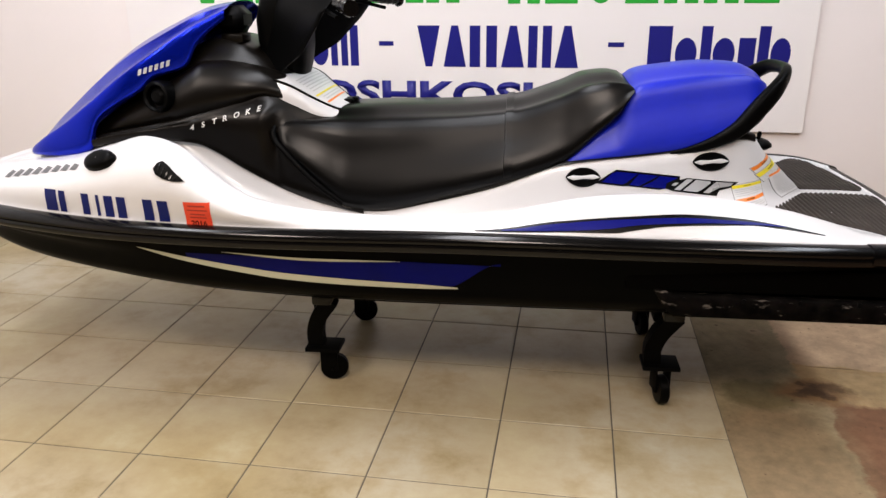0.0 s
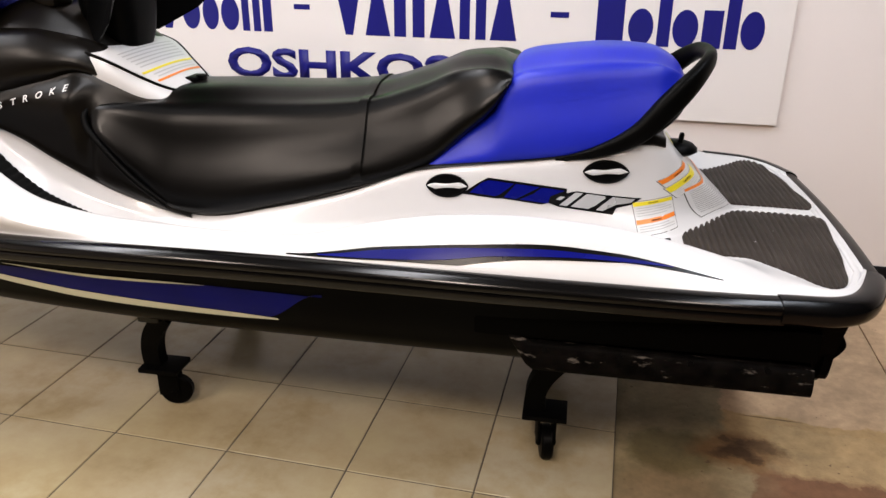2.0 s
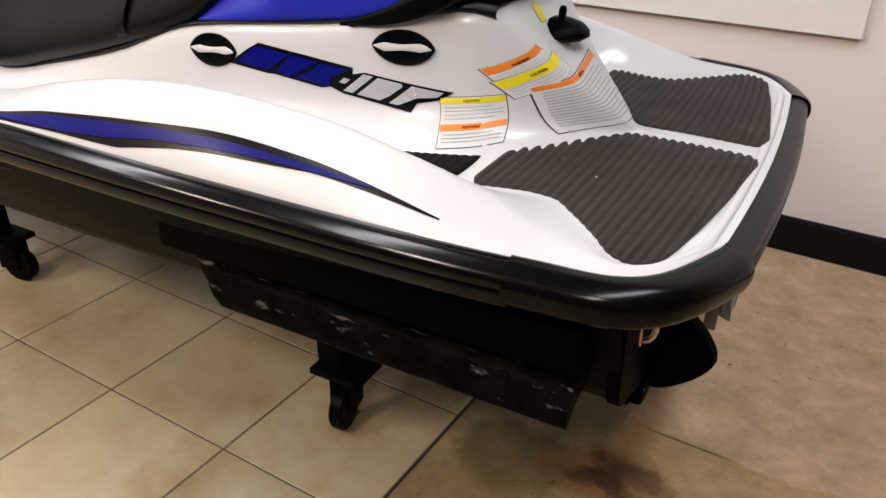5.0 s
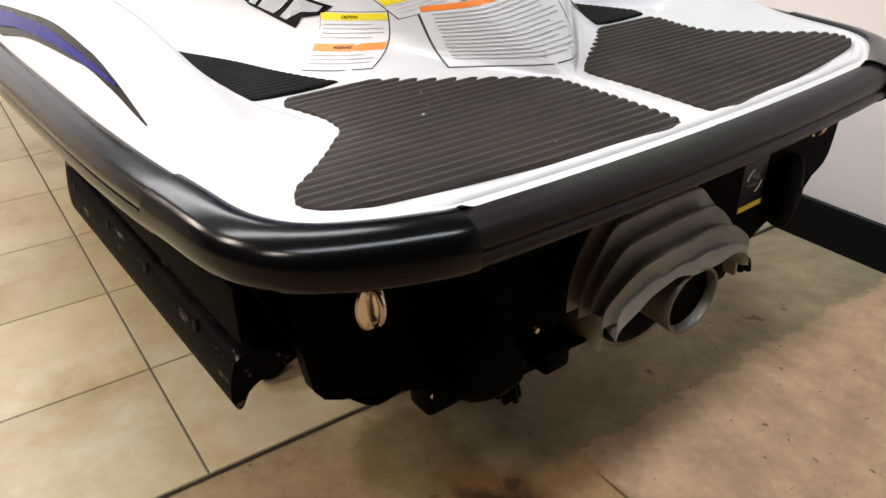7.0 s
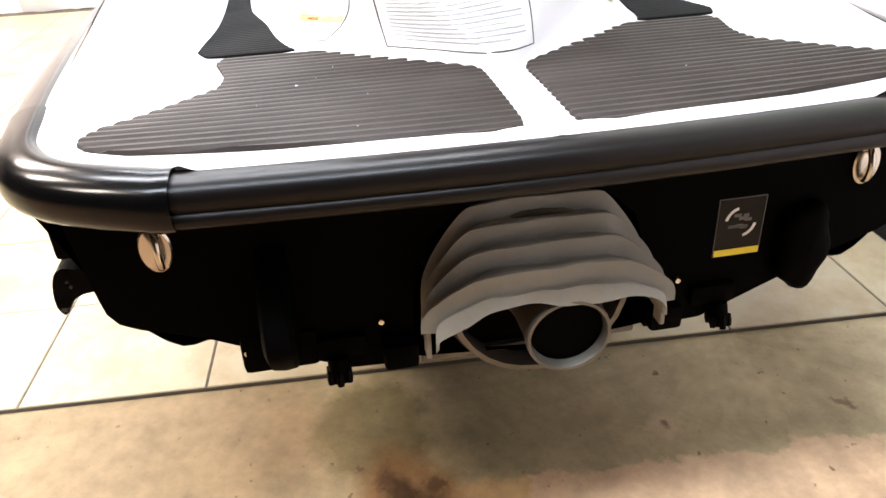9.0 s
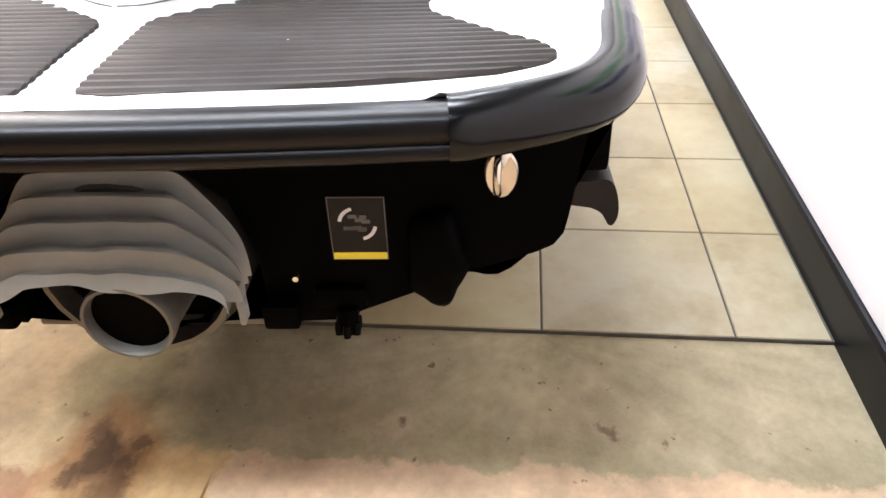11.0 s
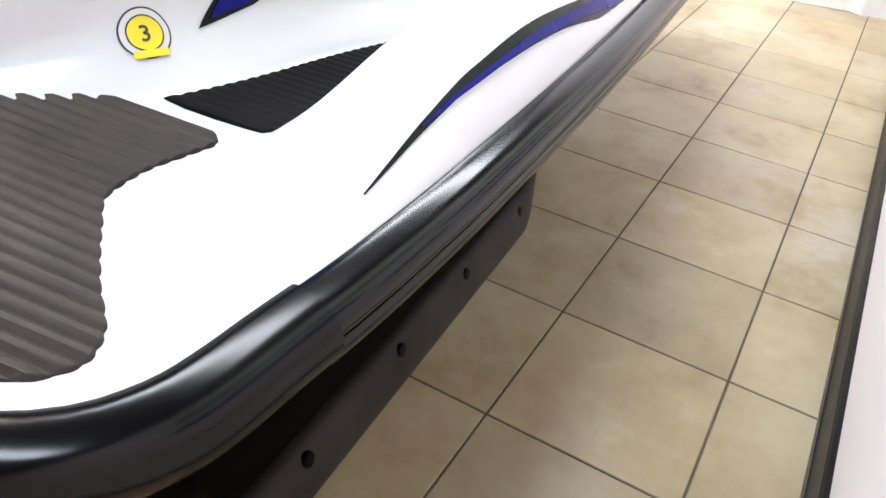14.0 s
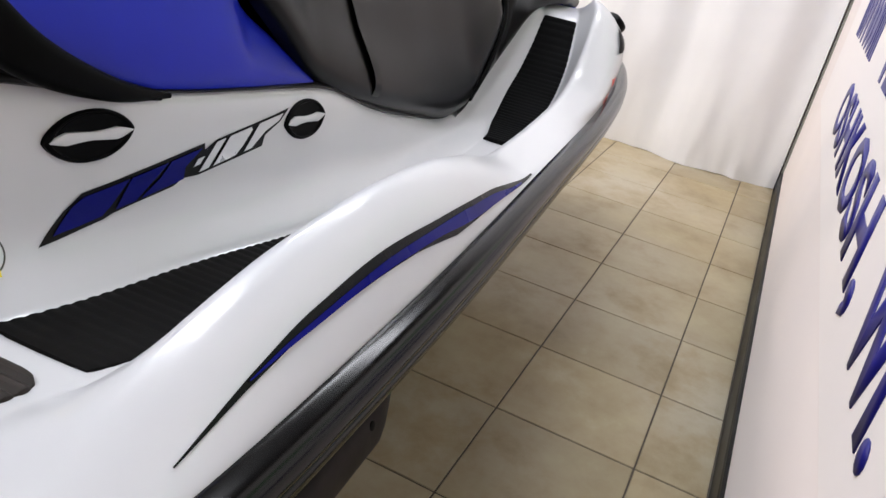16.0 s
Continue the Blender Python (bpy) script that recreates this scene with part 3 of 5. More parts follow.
def wall_sign():
    ob = empty("wall_sign", pose(0, WALL_Y - 0.0215, 0), "large white wall sign with blue and green lettering", "sign")
    part("board", box_bm(-2.62, 0.487, 0.0, 0.021, 0.622, 2.05, 0.0015), SIGNBOARD, ob, smooth=False)
    up, lo = 0.18, 0.132
    words = [
        ("blue_shape", "HOVOOOHI", [1.2, 0.95, 1.25, 0.95, 0.85, 0.95, 0.95, 0.45], -2.22, -1.478, 0.888, [up, lo, lo, lo, lo, lo, up, up], SIGNBLUE),
        ("blue_shape", "VTHTHT", [1, 1, 1.2, 1, 1, 1], -1.206, -0.468, 0.888, [up] * 6, SIGNBLUE),
        ("blue_shape", "IOIOIIO", [1.1, 1, 0.5, 1, 0.75, 0.5, 0.9], -0.19, 0.408, 0.888, [up, lo, up, lo, lo, up, lo], SIGNBLUE),
        ("green_shape", "VIHHHHIH", [1.6, 0.6, 1.1, 1.2, 1.1, 1.1, 0.6, 1.1], -2.31, -0.99, 1.165, [0.30] * 8, SIGNGREEN),
        ("green_shape", "HIOTHHI", [1.1, 1.1, 1.2, 1.1, 1.1, 1.1, 1.1], -0.80, 0.345, 1.160, [0.30] * 7, SIGNGREEN),
    ]
    for nm, kinds, ws, a, b, z, hs, mat in words:
        for bm in word_shapes(kinds, ws, a, b, z, hs):
            part(nm, raised(bm), mat, ob, smooth=False)
    for x in (-1.352, -0.326):
        part("dash", box_bm(x - 0.034, x + 0.034, -0.0015, 0, 0.979, 0.999), SIGNBLUE, ob, smooth=False)
    for body, x0, x1 in (("OSHKOSH,", -1.70, -0.50), ("WI.", -0.415, -0.155)):
        bm = text_bm(body, 0.162, bold=0.006)
        w0, w1 = min(v.co.x for v in bm.verts), max(v.co.x for v in bm.verts)
        bmesh.ops.transform(bm, matrix=Matrix.Translation((x0, 0, 0)) @ Matrix.Diagonal(((x1 - x0) / (w1 - w0), 1, 1, 1)) @ Matrix.Translation((-w0, 0, 0)), verts=bm.verts)
        upright(bm, 0, 0.706)
        while bm.verts:
            found, todo = set(), [bm.verts[0]] if not bm.verts.ensure_lookup_table() else []
            while todo:
                v = todo.pop()
                if v not in found:
                    found.add(v)
                    todo += [e.other_vert(v) for e in v.link_edges]
            one = bm.copy()
            one.verts.ensure_lookup_table()
            keep = {v.index for v in found}
            bm.verts.index_update()
            keep = {v.index for v in found}
            bmesh.ops.delete(one, geom=[v for k, v in enumerate(one.verts) if k not in keep], context="VERTS")
            bmesh.ops.delete(bm, geom=list(found), context="VERTS")
            part("letter", raised(one), SIGNBLUE, ob, "dark blue vinyl letter", smooth=False)
    return ob


wall_sign()


# ---------------------------------------------------------------- the watercraft
# Its own frame: x towards the stern, y towards starboard, z up from the floor.
from mathutils.bvhtree import BVHTree

SKI_POSE = pose(0.0, -0.505, 0.0, 0, 0, 3.45)
ski = empty("personal_watercraft", SKI_POSE, "white, blue and black sit-down watercraft resting on a black wheeled dolly", "jet ski")

edge_y = curve_of([-2.595, -2.56, -2.5, -2.42, -2.3, -2.15, -2.0, -1.8, -1.65, -1.4, -1.1, -0.8, -0.4, 0.0, 0.15, 0.27, 0.35, 0.395, 0.42, 0.447, 0.459],
                  [0.004, 0.10, 0.20, 0.295, 0.388, 0.45, 0.485, 0.517, 0.53, 0.542, 0.55, 0.555, 0.558, 0.549, 0.54, 0.527, 0.518, 0.50, 0.475, 0.414, 0.374])
edge_z = curve_of([-2.6, -2.2, -1.8, -1.4, -0.8, -0.25, 0.2, 0.46], [0.640, 0.638, 0.628, 0.624, 0.630, 0.626, 0.618, 0.611])
crest_z = curve_of([-2.6, -2.45, -2.2, -2.0, -1.84, -1.72, -1.665, -1.615, -1.575, -1.545, -1.5, -1.45, -1.40, -1.25, -1.1, -0.95, -0.8, -0.6, -0.45, -0.3, -0.12, 0.05, 0.17, 0.26, 0.46],
                   [0.645, 0.69, 0.74, 0.772, 0.820, 0.850, 0.846, 0.832, 0.808, 0.782, 0.746, 0.711, 0.688, 0.660, 0.650, 0.645, 0.646, 0.688, 0.714, 0.722, 0.712, 0.683, 0.652, 0.627, 0.618])
crest_y = curve_of([-2.6, -2.45, -2.2, -2.0, -1.72, -1.6, -1.5, -1.2, -0.8, -0.3, 0.0, 0.15, 0.27, 0.36, 0.42, 0.459], [0.002, 0.13, 0.27, 0.35, 0.41, 0.445, 0.455, 0.465, 0.466, 0.455, 0.448, 0.452, 0.475, 0.485, 0.445, 0.360])
well_y = curve_of([-2.6, -2.2, -1.84, -1.66, -1.55, -1.4, -1.0, -0.5, -0.2, 0.04, 0.12, 0.2, 0.3, 0.36, 0.42, 0.459], [0.0015, 0.2, 0.34, 0.39, 0.412, 0.42, 0.41, 0.388, 0.380, 0.390, 0.362, 0.348, 0.428, 0.472, 0.43, 0.345])
well_z = curve_of([-2.6, -2.0, -1.8, -1.70, -1.66, -1.6, -1.5, -1.36, -1.25, -1.13, -0.9, -0.5, -0.1, 0.1, 0.3, 0.46], [0.64, 0.77, 0.805, 0.798, 0.772, 0.705, 0.630, 0.584, 0.565, 0.562, 0.563, 0.578, 0.606, 0.616, 0.616, 0.6125])
foot_y = curve_of([-2.6, -2.0, -1.66, -1.5, -1.28, -1.13, -1.0, -0.8, -0.4, -0.2, 0.04, 0.10, 0.15, 0.20, 0.238, 0.26, 0.46], [0.001, 0.22, 0.285, 0.286, 0.312, 0.342, 0.348, 0.336, 0.315, 0.283, 0.242, 0.196, 0.140, 0.072, 0.012, 0.006, 0.006])
top_y = curve_of([-2.6, -1.7, -1.55, -1.3, -1.1, -0.5, -0.3, -0.1, 0.0, 0.05, 0.10, 0.15, 0.20, 0.238, 0.26, 0.46], [0.0008, 0.27, 0.245, 0.245, 0.258, 0.246, 0.228, 0.206, 0.175, 0.145, 0.110, 0.075, 0.035, 0.006, 0.004, 0.004])
top_z = curve_of([-2.6, -1.9, -1.71, -1.64, -1.57, -1.51, -1.42, -1.356, -1.28, -1.17, -1.1, -0.9, -0.727, -0.53, -0.24, -0.1, -0.02, 0.03, 0.06, 0.10, 0.15, 0.20, 0.238, 0.26, 0.46],
                 [0.641, 0.80, 0.822, 0.815, 0.778, 0.738, 0.688, 0.658, 0.628, 0.602, 0.597, 0.635, 0.681, 0.752, 0.786, 0.806, 0.822, 0.812, 0.775, 0.735, 0.690, 0.648, 0.620, 0.617, 0.6128])
bulge = curve_of([-2.6, -2.5, -2.2, -1.9, -1.45, -1.1, -0.9], [0.0, 0.03, 0.06, 0.055, 0.045, 0.012, 0.0])


def smooth01(x, a, b):
    t = min(max((x - a) / (b - a), 0), 1)
    return t * t * (3 - 2 * t)


def stern_bow(x, y):
    """The stern edge is slightly arched: its middle reaches furthest aft."""
    return x - 0.014 * (y / 0.36) ** 2 * smooth01(x, 0.2, 0.45)


def deck_rows():
    xs = sorted({*np.linspace(-2.595, 0.2, 104).tolist(), *np.linspace(0.2, 0.459, 34).tolist()})
    rows = []
    for x in xs:
        ye, ze, yc, zc, yw, zw, yf, yt, zt = edge_y(x), edge_z(x), crest_y(x), crest_z(x), well_y(x), well_z(x), foot_y(x), top_y(x), top_z(x)
        yc = min(yc, ye * 0.97)
        yw = min(yw, yc * 0.97)
        yf = min(yf, yw * 0.9)
        yt = min(yt, yf * 0.97)
        mid, k = yt + 0.22 * (yf - yt), smooth01(x, -0.9, -0.6)
        half = [(ye, ze - 0.012), (ye, ze), (ye - 0.02 * (ye - yc), ze + 0.05 * (zc - ze) + 0.002), (yc + (0.52 + 0.14 * k) * (ye - yc) + bulge(x), ze + 0.56 * (zc - ze)), (yc + 0.45 * bulge(x) + (0.2 + 0.08 * k) * (ye - yc), zc - 0.09 * (zc - ze)), (yc, zc),
                (yc - 0.35 * (yc - yw), zc - 0.30 * (zc - zw)), (yw + 0.22 * (yc - yw), zw + 0.22 * (zc - zw)), (yw + 0.02 * (yc - yw), zw + 0.04 * (zc - zw)), (yw - 0.08 * (yw - yf), zw),
                (yf + 0.10 * (yw - yf), zw), (yf, zw + 0.05 * (zt - zw)), (mid + 0.2 * (yf - yt), zw + 0.28 * (zt - zw)), (mid, zw + 0.62 * (zt - zw)), (yt, zt - 0.04 * (zt - zw)), (yt * 0.86, zt + 0.006 * min(1, yt / 0.1)), (0.0, zt + 0.010 * min(1, yt / 0.1))]
        pts = spline(half, 4)
        rows.append(mirrored([(stern_bow(x, p[0]), p[0], p[1]) for p in pts]))
    return rows


deck_grid = deck_rows()
deck = part("deck", grid_bm(deck_grid), GEL, ski, "glossy pearl white gelcoat deck")
deck_tree = BVHTree.FromPolygons([v.co.copy() for v in deck.data.vertices], [tuple(p.vertices) for p in deck.data.polygons])

# ---- hull
chine_z = curve_of([-2.58, -2.3, -1.96, -1.56, -1.0, 0.38], [0.565, 0.505, 0.462, 0.428, 0.412, 0.410])
bilge_z = curve_of([-2.58, -2.3, -1.96, -1.56, -1.0, 0.38], [0.555, 0.475, 0.405, 0.356, 0.338, 0.337])
keel_z = curve_of([-2.58, -2.3, -1.96, -1.5, -0.8, 0.38], [0.545, 0.435, 0.345, 0.302, 0.288, 0.296])


def hull_rows():
    rows = []
    for x in np.linspace(-2.593, 0.372, 92):
        ye, ze = edge_y(min(x, 0.25)), edge_z(x)
        k, aft = max(ye, 0.004) / 0.55, smooth01(x, -0.3, 0.3)
        half = [(ye + 0.002, ze - 0.045), (ye - 0.012 * k, ze - 0.075), (0.512 * k, chine_z(x) + 0.07), (0.488 * k, chine_z(x) + 0.025), (0.474 * k, chine_z(x)), (0.43 * k, chine_z(x) * 0.6 + 0.4 * bilge_z(x) - 0.01),
                (0.388 * k, bilge_z(x) + 0.038), ((0.372 - 0.030 * aft) * k, bilge_z(x) + 0.006 + 0.010 * aft), ((0.355 - 0.055 * aft) * k, bilge_z(x)), (0.2 * k, 0.45 * bilge_z(x) + 0.55 * keel_z(x)), (0.0, keel_z(x))]
        rows.append(mirrored([(x, p[0], p[1]) for p in spline(half, 3)]))
    return rows


hull = part("hull", grid_bm(hull_rows()), HULL, ski, "glossy black gelcoat hull")
hull_tree = BVHTree.FromPolygons([v.co.copy() for v in hull.data.vertices], [tuple(p.vertices) for p in hull.data.polygons])

# ---- rubber bumper round the edge
rail_line = [(stern_bow(x, edge_y(x)), edge_y(x), edge_z(x)) for x in [-2.596, -2.59, -2.58, -2.57, *np.linspace(-2.555, 0.24, 74)]]
corner_line = [(stern_bow(x, edge_y(x)), edge_y(x), edge_z(x)) for x in [*np.linspace(0.232, 0.42, 16), 0.430, 0.438, 0.444]] + [(0.459 - 0.014 * (y / 0.36) ** 2, y, edge_z(0.459)) for y in (0.375, 0.370, 0.365)]
stern_line = [(0.459 - 0.014 * (y / 0.36) ** 2, y, edge_z(0.459)) for y in np.linspace(0.367, -0.367, 27)]
RAIL = [(-0.006, -0.008), (-0.004, 0.002), (0.010, 0.004), (0.026, 0.000), (0.035, -0.007), (0.038, -0.016), (0.037, -0.022), (0.031, -0.0245), (0.0365, -0.027), (0.0375, -0.037), (0.034, -0.046), (0.024, -0.051), (-0.006, -0.053)]
GUARD = [(-0.008, -0.008), (-0.007, 0.003), (0.005, 0.007), (0.020, 0.005), (0.033, -0.001), (0.0400, -0.011), (0.042, -0.023), (0.040, -0.035), (0.032, -0.045), (0.018, -0.051), (-0.006, -0.053)]
STERN = [(-0.012, -0.010), (-0.009, -0.002), (0.000, 0.001), (0.012, 0.002), (0.024, -0.001), (0.032, -0.007), (0.035, -0.019), (0.032, -0.0265), (0.0355, -0.030), (0.0360, -0.037), (0.030, -0.0435), (0.015, -0.047), (-0.012, -0.049)]


def flipped(bm):
    bmesh.ops.transform(bm, matrix=Matrix.Diagonal((1, -1, 1, 1)), verts=bm.verts)
    return bm


for sgn in (1, -1):
    for nm, ln, prof, lab in (("bumper_rail", rail_line, RAIL, "long black rubber rub rail with a groove"), ("corner_guard", corner_line, GUARD, "thick rounded black rubber corner guard")):
        smoothed = [tuple(q) for q in spline([(-u, v) for u, v in prof], 2, closed=True)]
        bm = sweep_bm(ln, lambda i, s: smoothed)
        part(nm, flipped(bm) if sgn < 0 else bm, GUARDRUBBER if nm == "corner_guard" else RUBBER, ski, lab)
smoothed_stern = [tuple(q) for q in spline([(-u, v) for u, v in STERN], 2, closed=True)]
lip_half = [p for p in corner_line if p[0] > 0.37]
lip_line = lip_half + stern_line[2:-2] + [(x, -y, z) for x, y, z in lip_half[::-1]]
part("deck_lip", sweep_bm(lip_line, lambda i, s: [(0.019 + 0.0075 * math.cos(a), 0.0015 + 0.0055 * math.sin(a)) for a in [2 * math.pi * k / 12 for k in range(12)]]), GEL, ski, "raised white moulded lip round the stern deck")
part("stern_bumper", sweep_bm(stern_line, lambda i, s: smoothed_stern), WORNRUBBER, ski, "scuffed black rubber stern bumper")


# ---- projecting decals on the skin
def laid(bm, tree, side, lift=0.0016, mode="side"):
    """Lay a flat pattern drawn in x and z (y for 'stern') on the skin, from that side."""
    gone = []
    for v in bm.verts:
        if mode == "side":
            hit = tree.ray_cast(Vector((v.co.x, side * 1.2, v.co.y)), Vector((0, -side, 0)))
        elif mode == "inner":
            hit = tree.ray_cast(Vector((v.co.x, side * 0.33, v.co.y)), Vector((0, -side, 0)))
        else:
            hit = tree.ray_cast(Vector((1.5, v.co.x, v.co.y)), Vector((-1, 0, 0)))
        if hit[0] is None:
            gone.append(v)
            continue
        n = hit[1] if hit[1].dot(Vector((0, side, 0.3)) if mode != "stern" else Vector((1, 0, 0.3))) > 0 else -hit[1]
        v.co = hit[0] + n * lift
    bmesh.ops.delete(bm, geom=gone, context="VERTS")
    return bm


def strip_bm(upper, lower, x0, x1, n=60, m=4):
    """A band between two curves of x."""
    return grid_bm([[(x, lower(x) + (upper(x) - lower(x)) * j / m, 0) for j in range(m + 1)] for x in np.linspace(x0, x1, n)])


swoosh_up = curve_of([-0.77, -0.743, -0.565, -0.39, -0.231, -0.082, 0.015, 0.129], [0.6355, 0.6365, 0.6605, 0.6765, 0.6845, 0.6755, 0.661, 0.639])
swoosh_low = curve_of([-0.77, -0.741, -0.518, -0.40, -0.37, -0.27, -0.171, -0.076, 0.018, 0.129], [0.6345, 0.6345, 0.639, 0.6405, 0.645, 0.6575, 0.661, 0.6615, 0.6535, 0.638])
blue_up = curve_of([-0.70, -0.675, -0.561, -0.387, -0.228, -0.128, -0.03, 0.03], [0.6380, 0.6400, 0.6555, 0.6705, 0.6765, 0.6725, 0.665, 0.6572])
blue_low = curve_of([-0.70, -0.67, -0.544, -0.44, -0.325, -0.172, -0.05, 0.03], [0.6368, 0.6375, 0.6415, 0.6475, 0.6605, 0.6655, 0.6615, 0.6562])
cream_mid = curve_of([-1.745, -1.62, -1.45, -1.318, -1.1, -0.82], [0.549, 0.517, 0.486, 0.468, 0.456, 0.450])
cream_half = curve_of([-1.745, -1.65, -1.3, -0.95, -0.82], [0.001, 0.008, 0.0125, 0.009, 0.003])
thin_mid = curve_of([-1.487, -1.231, -0.975], [0.547, 0.5325, 0.5375])
for s in (1, -1):
    thin = 0.30 if s > 0 else 0.0
    part("side_swoosh", laid(strip_bm(swoosh_up, lambda x: swoosh_low(x) + thin * (swoosh_up(x) - swoosh_low(x)), -0.77, 0.128, 90), deck_tree, s, 0.0012), DECALBLACK, ski, "black-edged swoosh decal")
    part("side_swoosh", laid(strip_bm(blue_up, lambda x: blue_low(x) + thin * (blue_up(x) - blue_low(x)), -0.70, 0.03, 80), deck_tree, s, 0.0032), DECALBLUE, ski, "deep blue swoosh decal")
    part("hull_stripe", laid(strip_bm(lambda x: cream_mid(x) + cream_half(x), lambda x: cream_mid(x) - cream_half(x), -1.745, -0.82), hull_tree, s, 0.0024), DECALCREAM, ski, "pale cream hull stripe")
    part("hull_stripe", laid(strip_bm(lambda x: thin_mid(x) + 0.0045 * math.sin(math.pi * (x + 1.487) / 0.512) + 0.0004, lambda x: thin_mid(x) - 0.0035 * math.sin(math.pi * (x + 1.487) / 0.512) - 0.0004, -1.487, -0.975), hull_tree, s, 0.0024), DECALCREAM, ski, "thin pale cream hull stripe")
    part("hull_panel", laid(strip_bm(lambda x: min(0.537, 0.549 - (x + 1.55) * 0.02), lambda x: max(cream_mid(x) + cream_half(x), 0.45 + 0.09 * smooth01(x, -0.86, -0.70)), -1.60, -0.70), hull_tree, s, 0.0014), NAVY, ski, "dark blue hull decal")

# ---- seats
def saddle_bm(x0, x1, zt, zb, yb, ys, n=70, flat=0.72, nose=0.0):
    rows = []
    for x in np.linspace(x0, x1, n):
        t, b, w, s = zt(x), zb(x), yb(x), ys(x)
        h = t - b
        half = [(w * 0.90, b - 0.006), (w * 0.985, b + 0.03 * h), (w, b + 0.16 * h), (w * 0.4 + s * 0.6 + 0.004, b + 0.55 * h), (s * 1.0, b + 0.86 * h), (s * flat, t - 0.022 * min(1, h / 0.1)), (s * 0.36, t - 0.003), (0, t)]
        back = nose * (1 - smooth01(x, x0, x0 + 0.22))
        rows.append(mirrored([(x + back * (1 - min(1, p[0] / 0.235)) ** 0.8, p[0], p[1]) for p in spline(half, 4)]))
    rows.insert(0, [(p[0] - 0.006, p[1] * 0.93, zb(x0) + (p[2] - zb(x0)) * 0.75) for p in rows[0]])
    rows.insert(0, [(p[0], p[1] * 0.5, zb(x0) + (p[2] - zb(x0)) * 0.3) for p in rows[0]])
    return grid_bm(rows)


seat_top = curve_of([-1.40, -1.36, -1.30, -1.235, -1.15, -1.10, -0.9, -0.692, -0.55, -0.46, -0.40, -0.352, -0.332], [0.862, 0.876, 0.884, 0.889, 0.893, 0.896, 0.899, 0.914, 0.956, 0.991, 0.996, 0.982, 0.962])
seat_low = curve_of([-1.40, -1.372, -1.275, -1.174, -1.10, -0.9, -0.73, -0.53, -0.44, -0.362, -0.332], [0.812, 0.785, 0.690, 0.604, 0.597, 0.638, 0.684, 0.751, 0.832, 0.908, 0.960])
seat_wide = curve_of([-1.40, -1.372, -1.275, -1.174, -1.0, -0.73, -0.53, -0.40, -0.332], [0.235, 0.262, 0.275, 0.278, 0.275, 0.265, 0.247, 0.232, 0.205])
seat_shoulder = curve_of([-1.40, -1.3, -1.174, -1.0, -0.73, -0.53, -0.40, -0.332], [0.228, 0.218, 0.200, 0.184, 0.176, 0.182, 0.185, 0.18])
seat = part("seat", saddle_bm(-1.40, -0.334, seat_top, seat_low, seat_wide, seat_shoulder, nose=0.06), VINYL, ski, "black vinyl rider seat")
part("strap", saddle_bm(-0.705, -0.682, lambda x: seat_top(x) + 0.004, lambda x: seat_low(x) + 0.01, lambda x: seat_wide(x) + 0.004, lambda x: seat_shoulder(x) + 0.004, n=4), VINYL, seat, "stitched black vinyl seat strap")
PIPING = [(-1.195, -0.273, 0.622), (-1.28, -0.276, 0.690), (-1.372, -0.265, 0.784), (-1.398, -0.254, 0.812), (-1.405, -0.243, 0.836), (-1.398, -0.222, 0.853), (-1.378, -0.19, 0.862), (-1.362, -0.14, 0.866), (-1.350, -0.07, 0.868), (-1.346, 0.0, 0.868)]
PIPING = [tuple(p) for p in spline(PIPING, 4)]
part("piping", tube_bm([*PIPING, *[(x, -y, z) for x, y, z in PIPING[-2::-1]]], 0.0085, 12, 2), PLASTIC, seat, "black seat edge piping")
pill_top = curve_of([-0.525, -0.44, -0.372, -0.345, -0.322, -0.25, -0.1, -0.02, 0.035, 0.062, 0.076], [0.757, 0.836, 0.900, 0.970, 0.994, 1.010, 1.024, 1.020, 0.998, 0.970, 0.938])
pill_low = curve_of([-0.525, -0.237, -0.1, 0.0, 0.05, 0.076], [0.748, 0.778, 0.806, 0.850, 0.884, 0.908])
pill_wide = curve_of([-0.525, -0.36, -0.2, 0.0, 0.05, 0.076], [0.244, 0.234, 0.220, 0.190, 0.150, 0.09])
pill_shoulder = curve_of([-0.525, -0.36, -0.2, 0.0, 0.05, 0.076], [0.235, 0.190, 0.178, 0.150, 0.115, 0.06])
part("pillion_seat", saddle_bm(-0.525, 0.075, pill_top, pill_low, pill_wide, pill_shoulder), BLUEVINYL, ski, "bright blue vinyl passenger seat")
part("seat_tray", saddle_bm(-0.20, 0.078, lambda x: pill_low(x) + 0.004 + 0.040 * smooth01(x, -0.20, 0.0), lambda x: pill_low(x) - 0.004, lambda x: pill_wide(x) + 0.006, lambda x: pill_wide(x) + 0.002, n=30), PLASTIC, ski, "black moulded tray under the passenger seat")
part("seat_base", saddle_bm(-1.16, 0.03, lambda x: seat_low(min(x, -0.54)) + 0.012 if x < -0.54 else pill_low(x) + 0.012 - smooth01(x, -0.10, 0.03) * max(0.0, pill_low(x) - top_z(x) - 0.006), lambda x: top_z(x) - 0.004, lambda x: top_y(x) + 0.004, lambda x: top_y(x) - 0.01, n=40), BROWNPLASTIC, ski, "dark rubber seal under the seats")


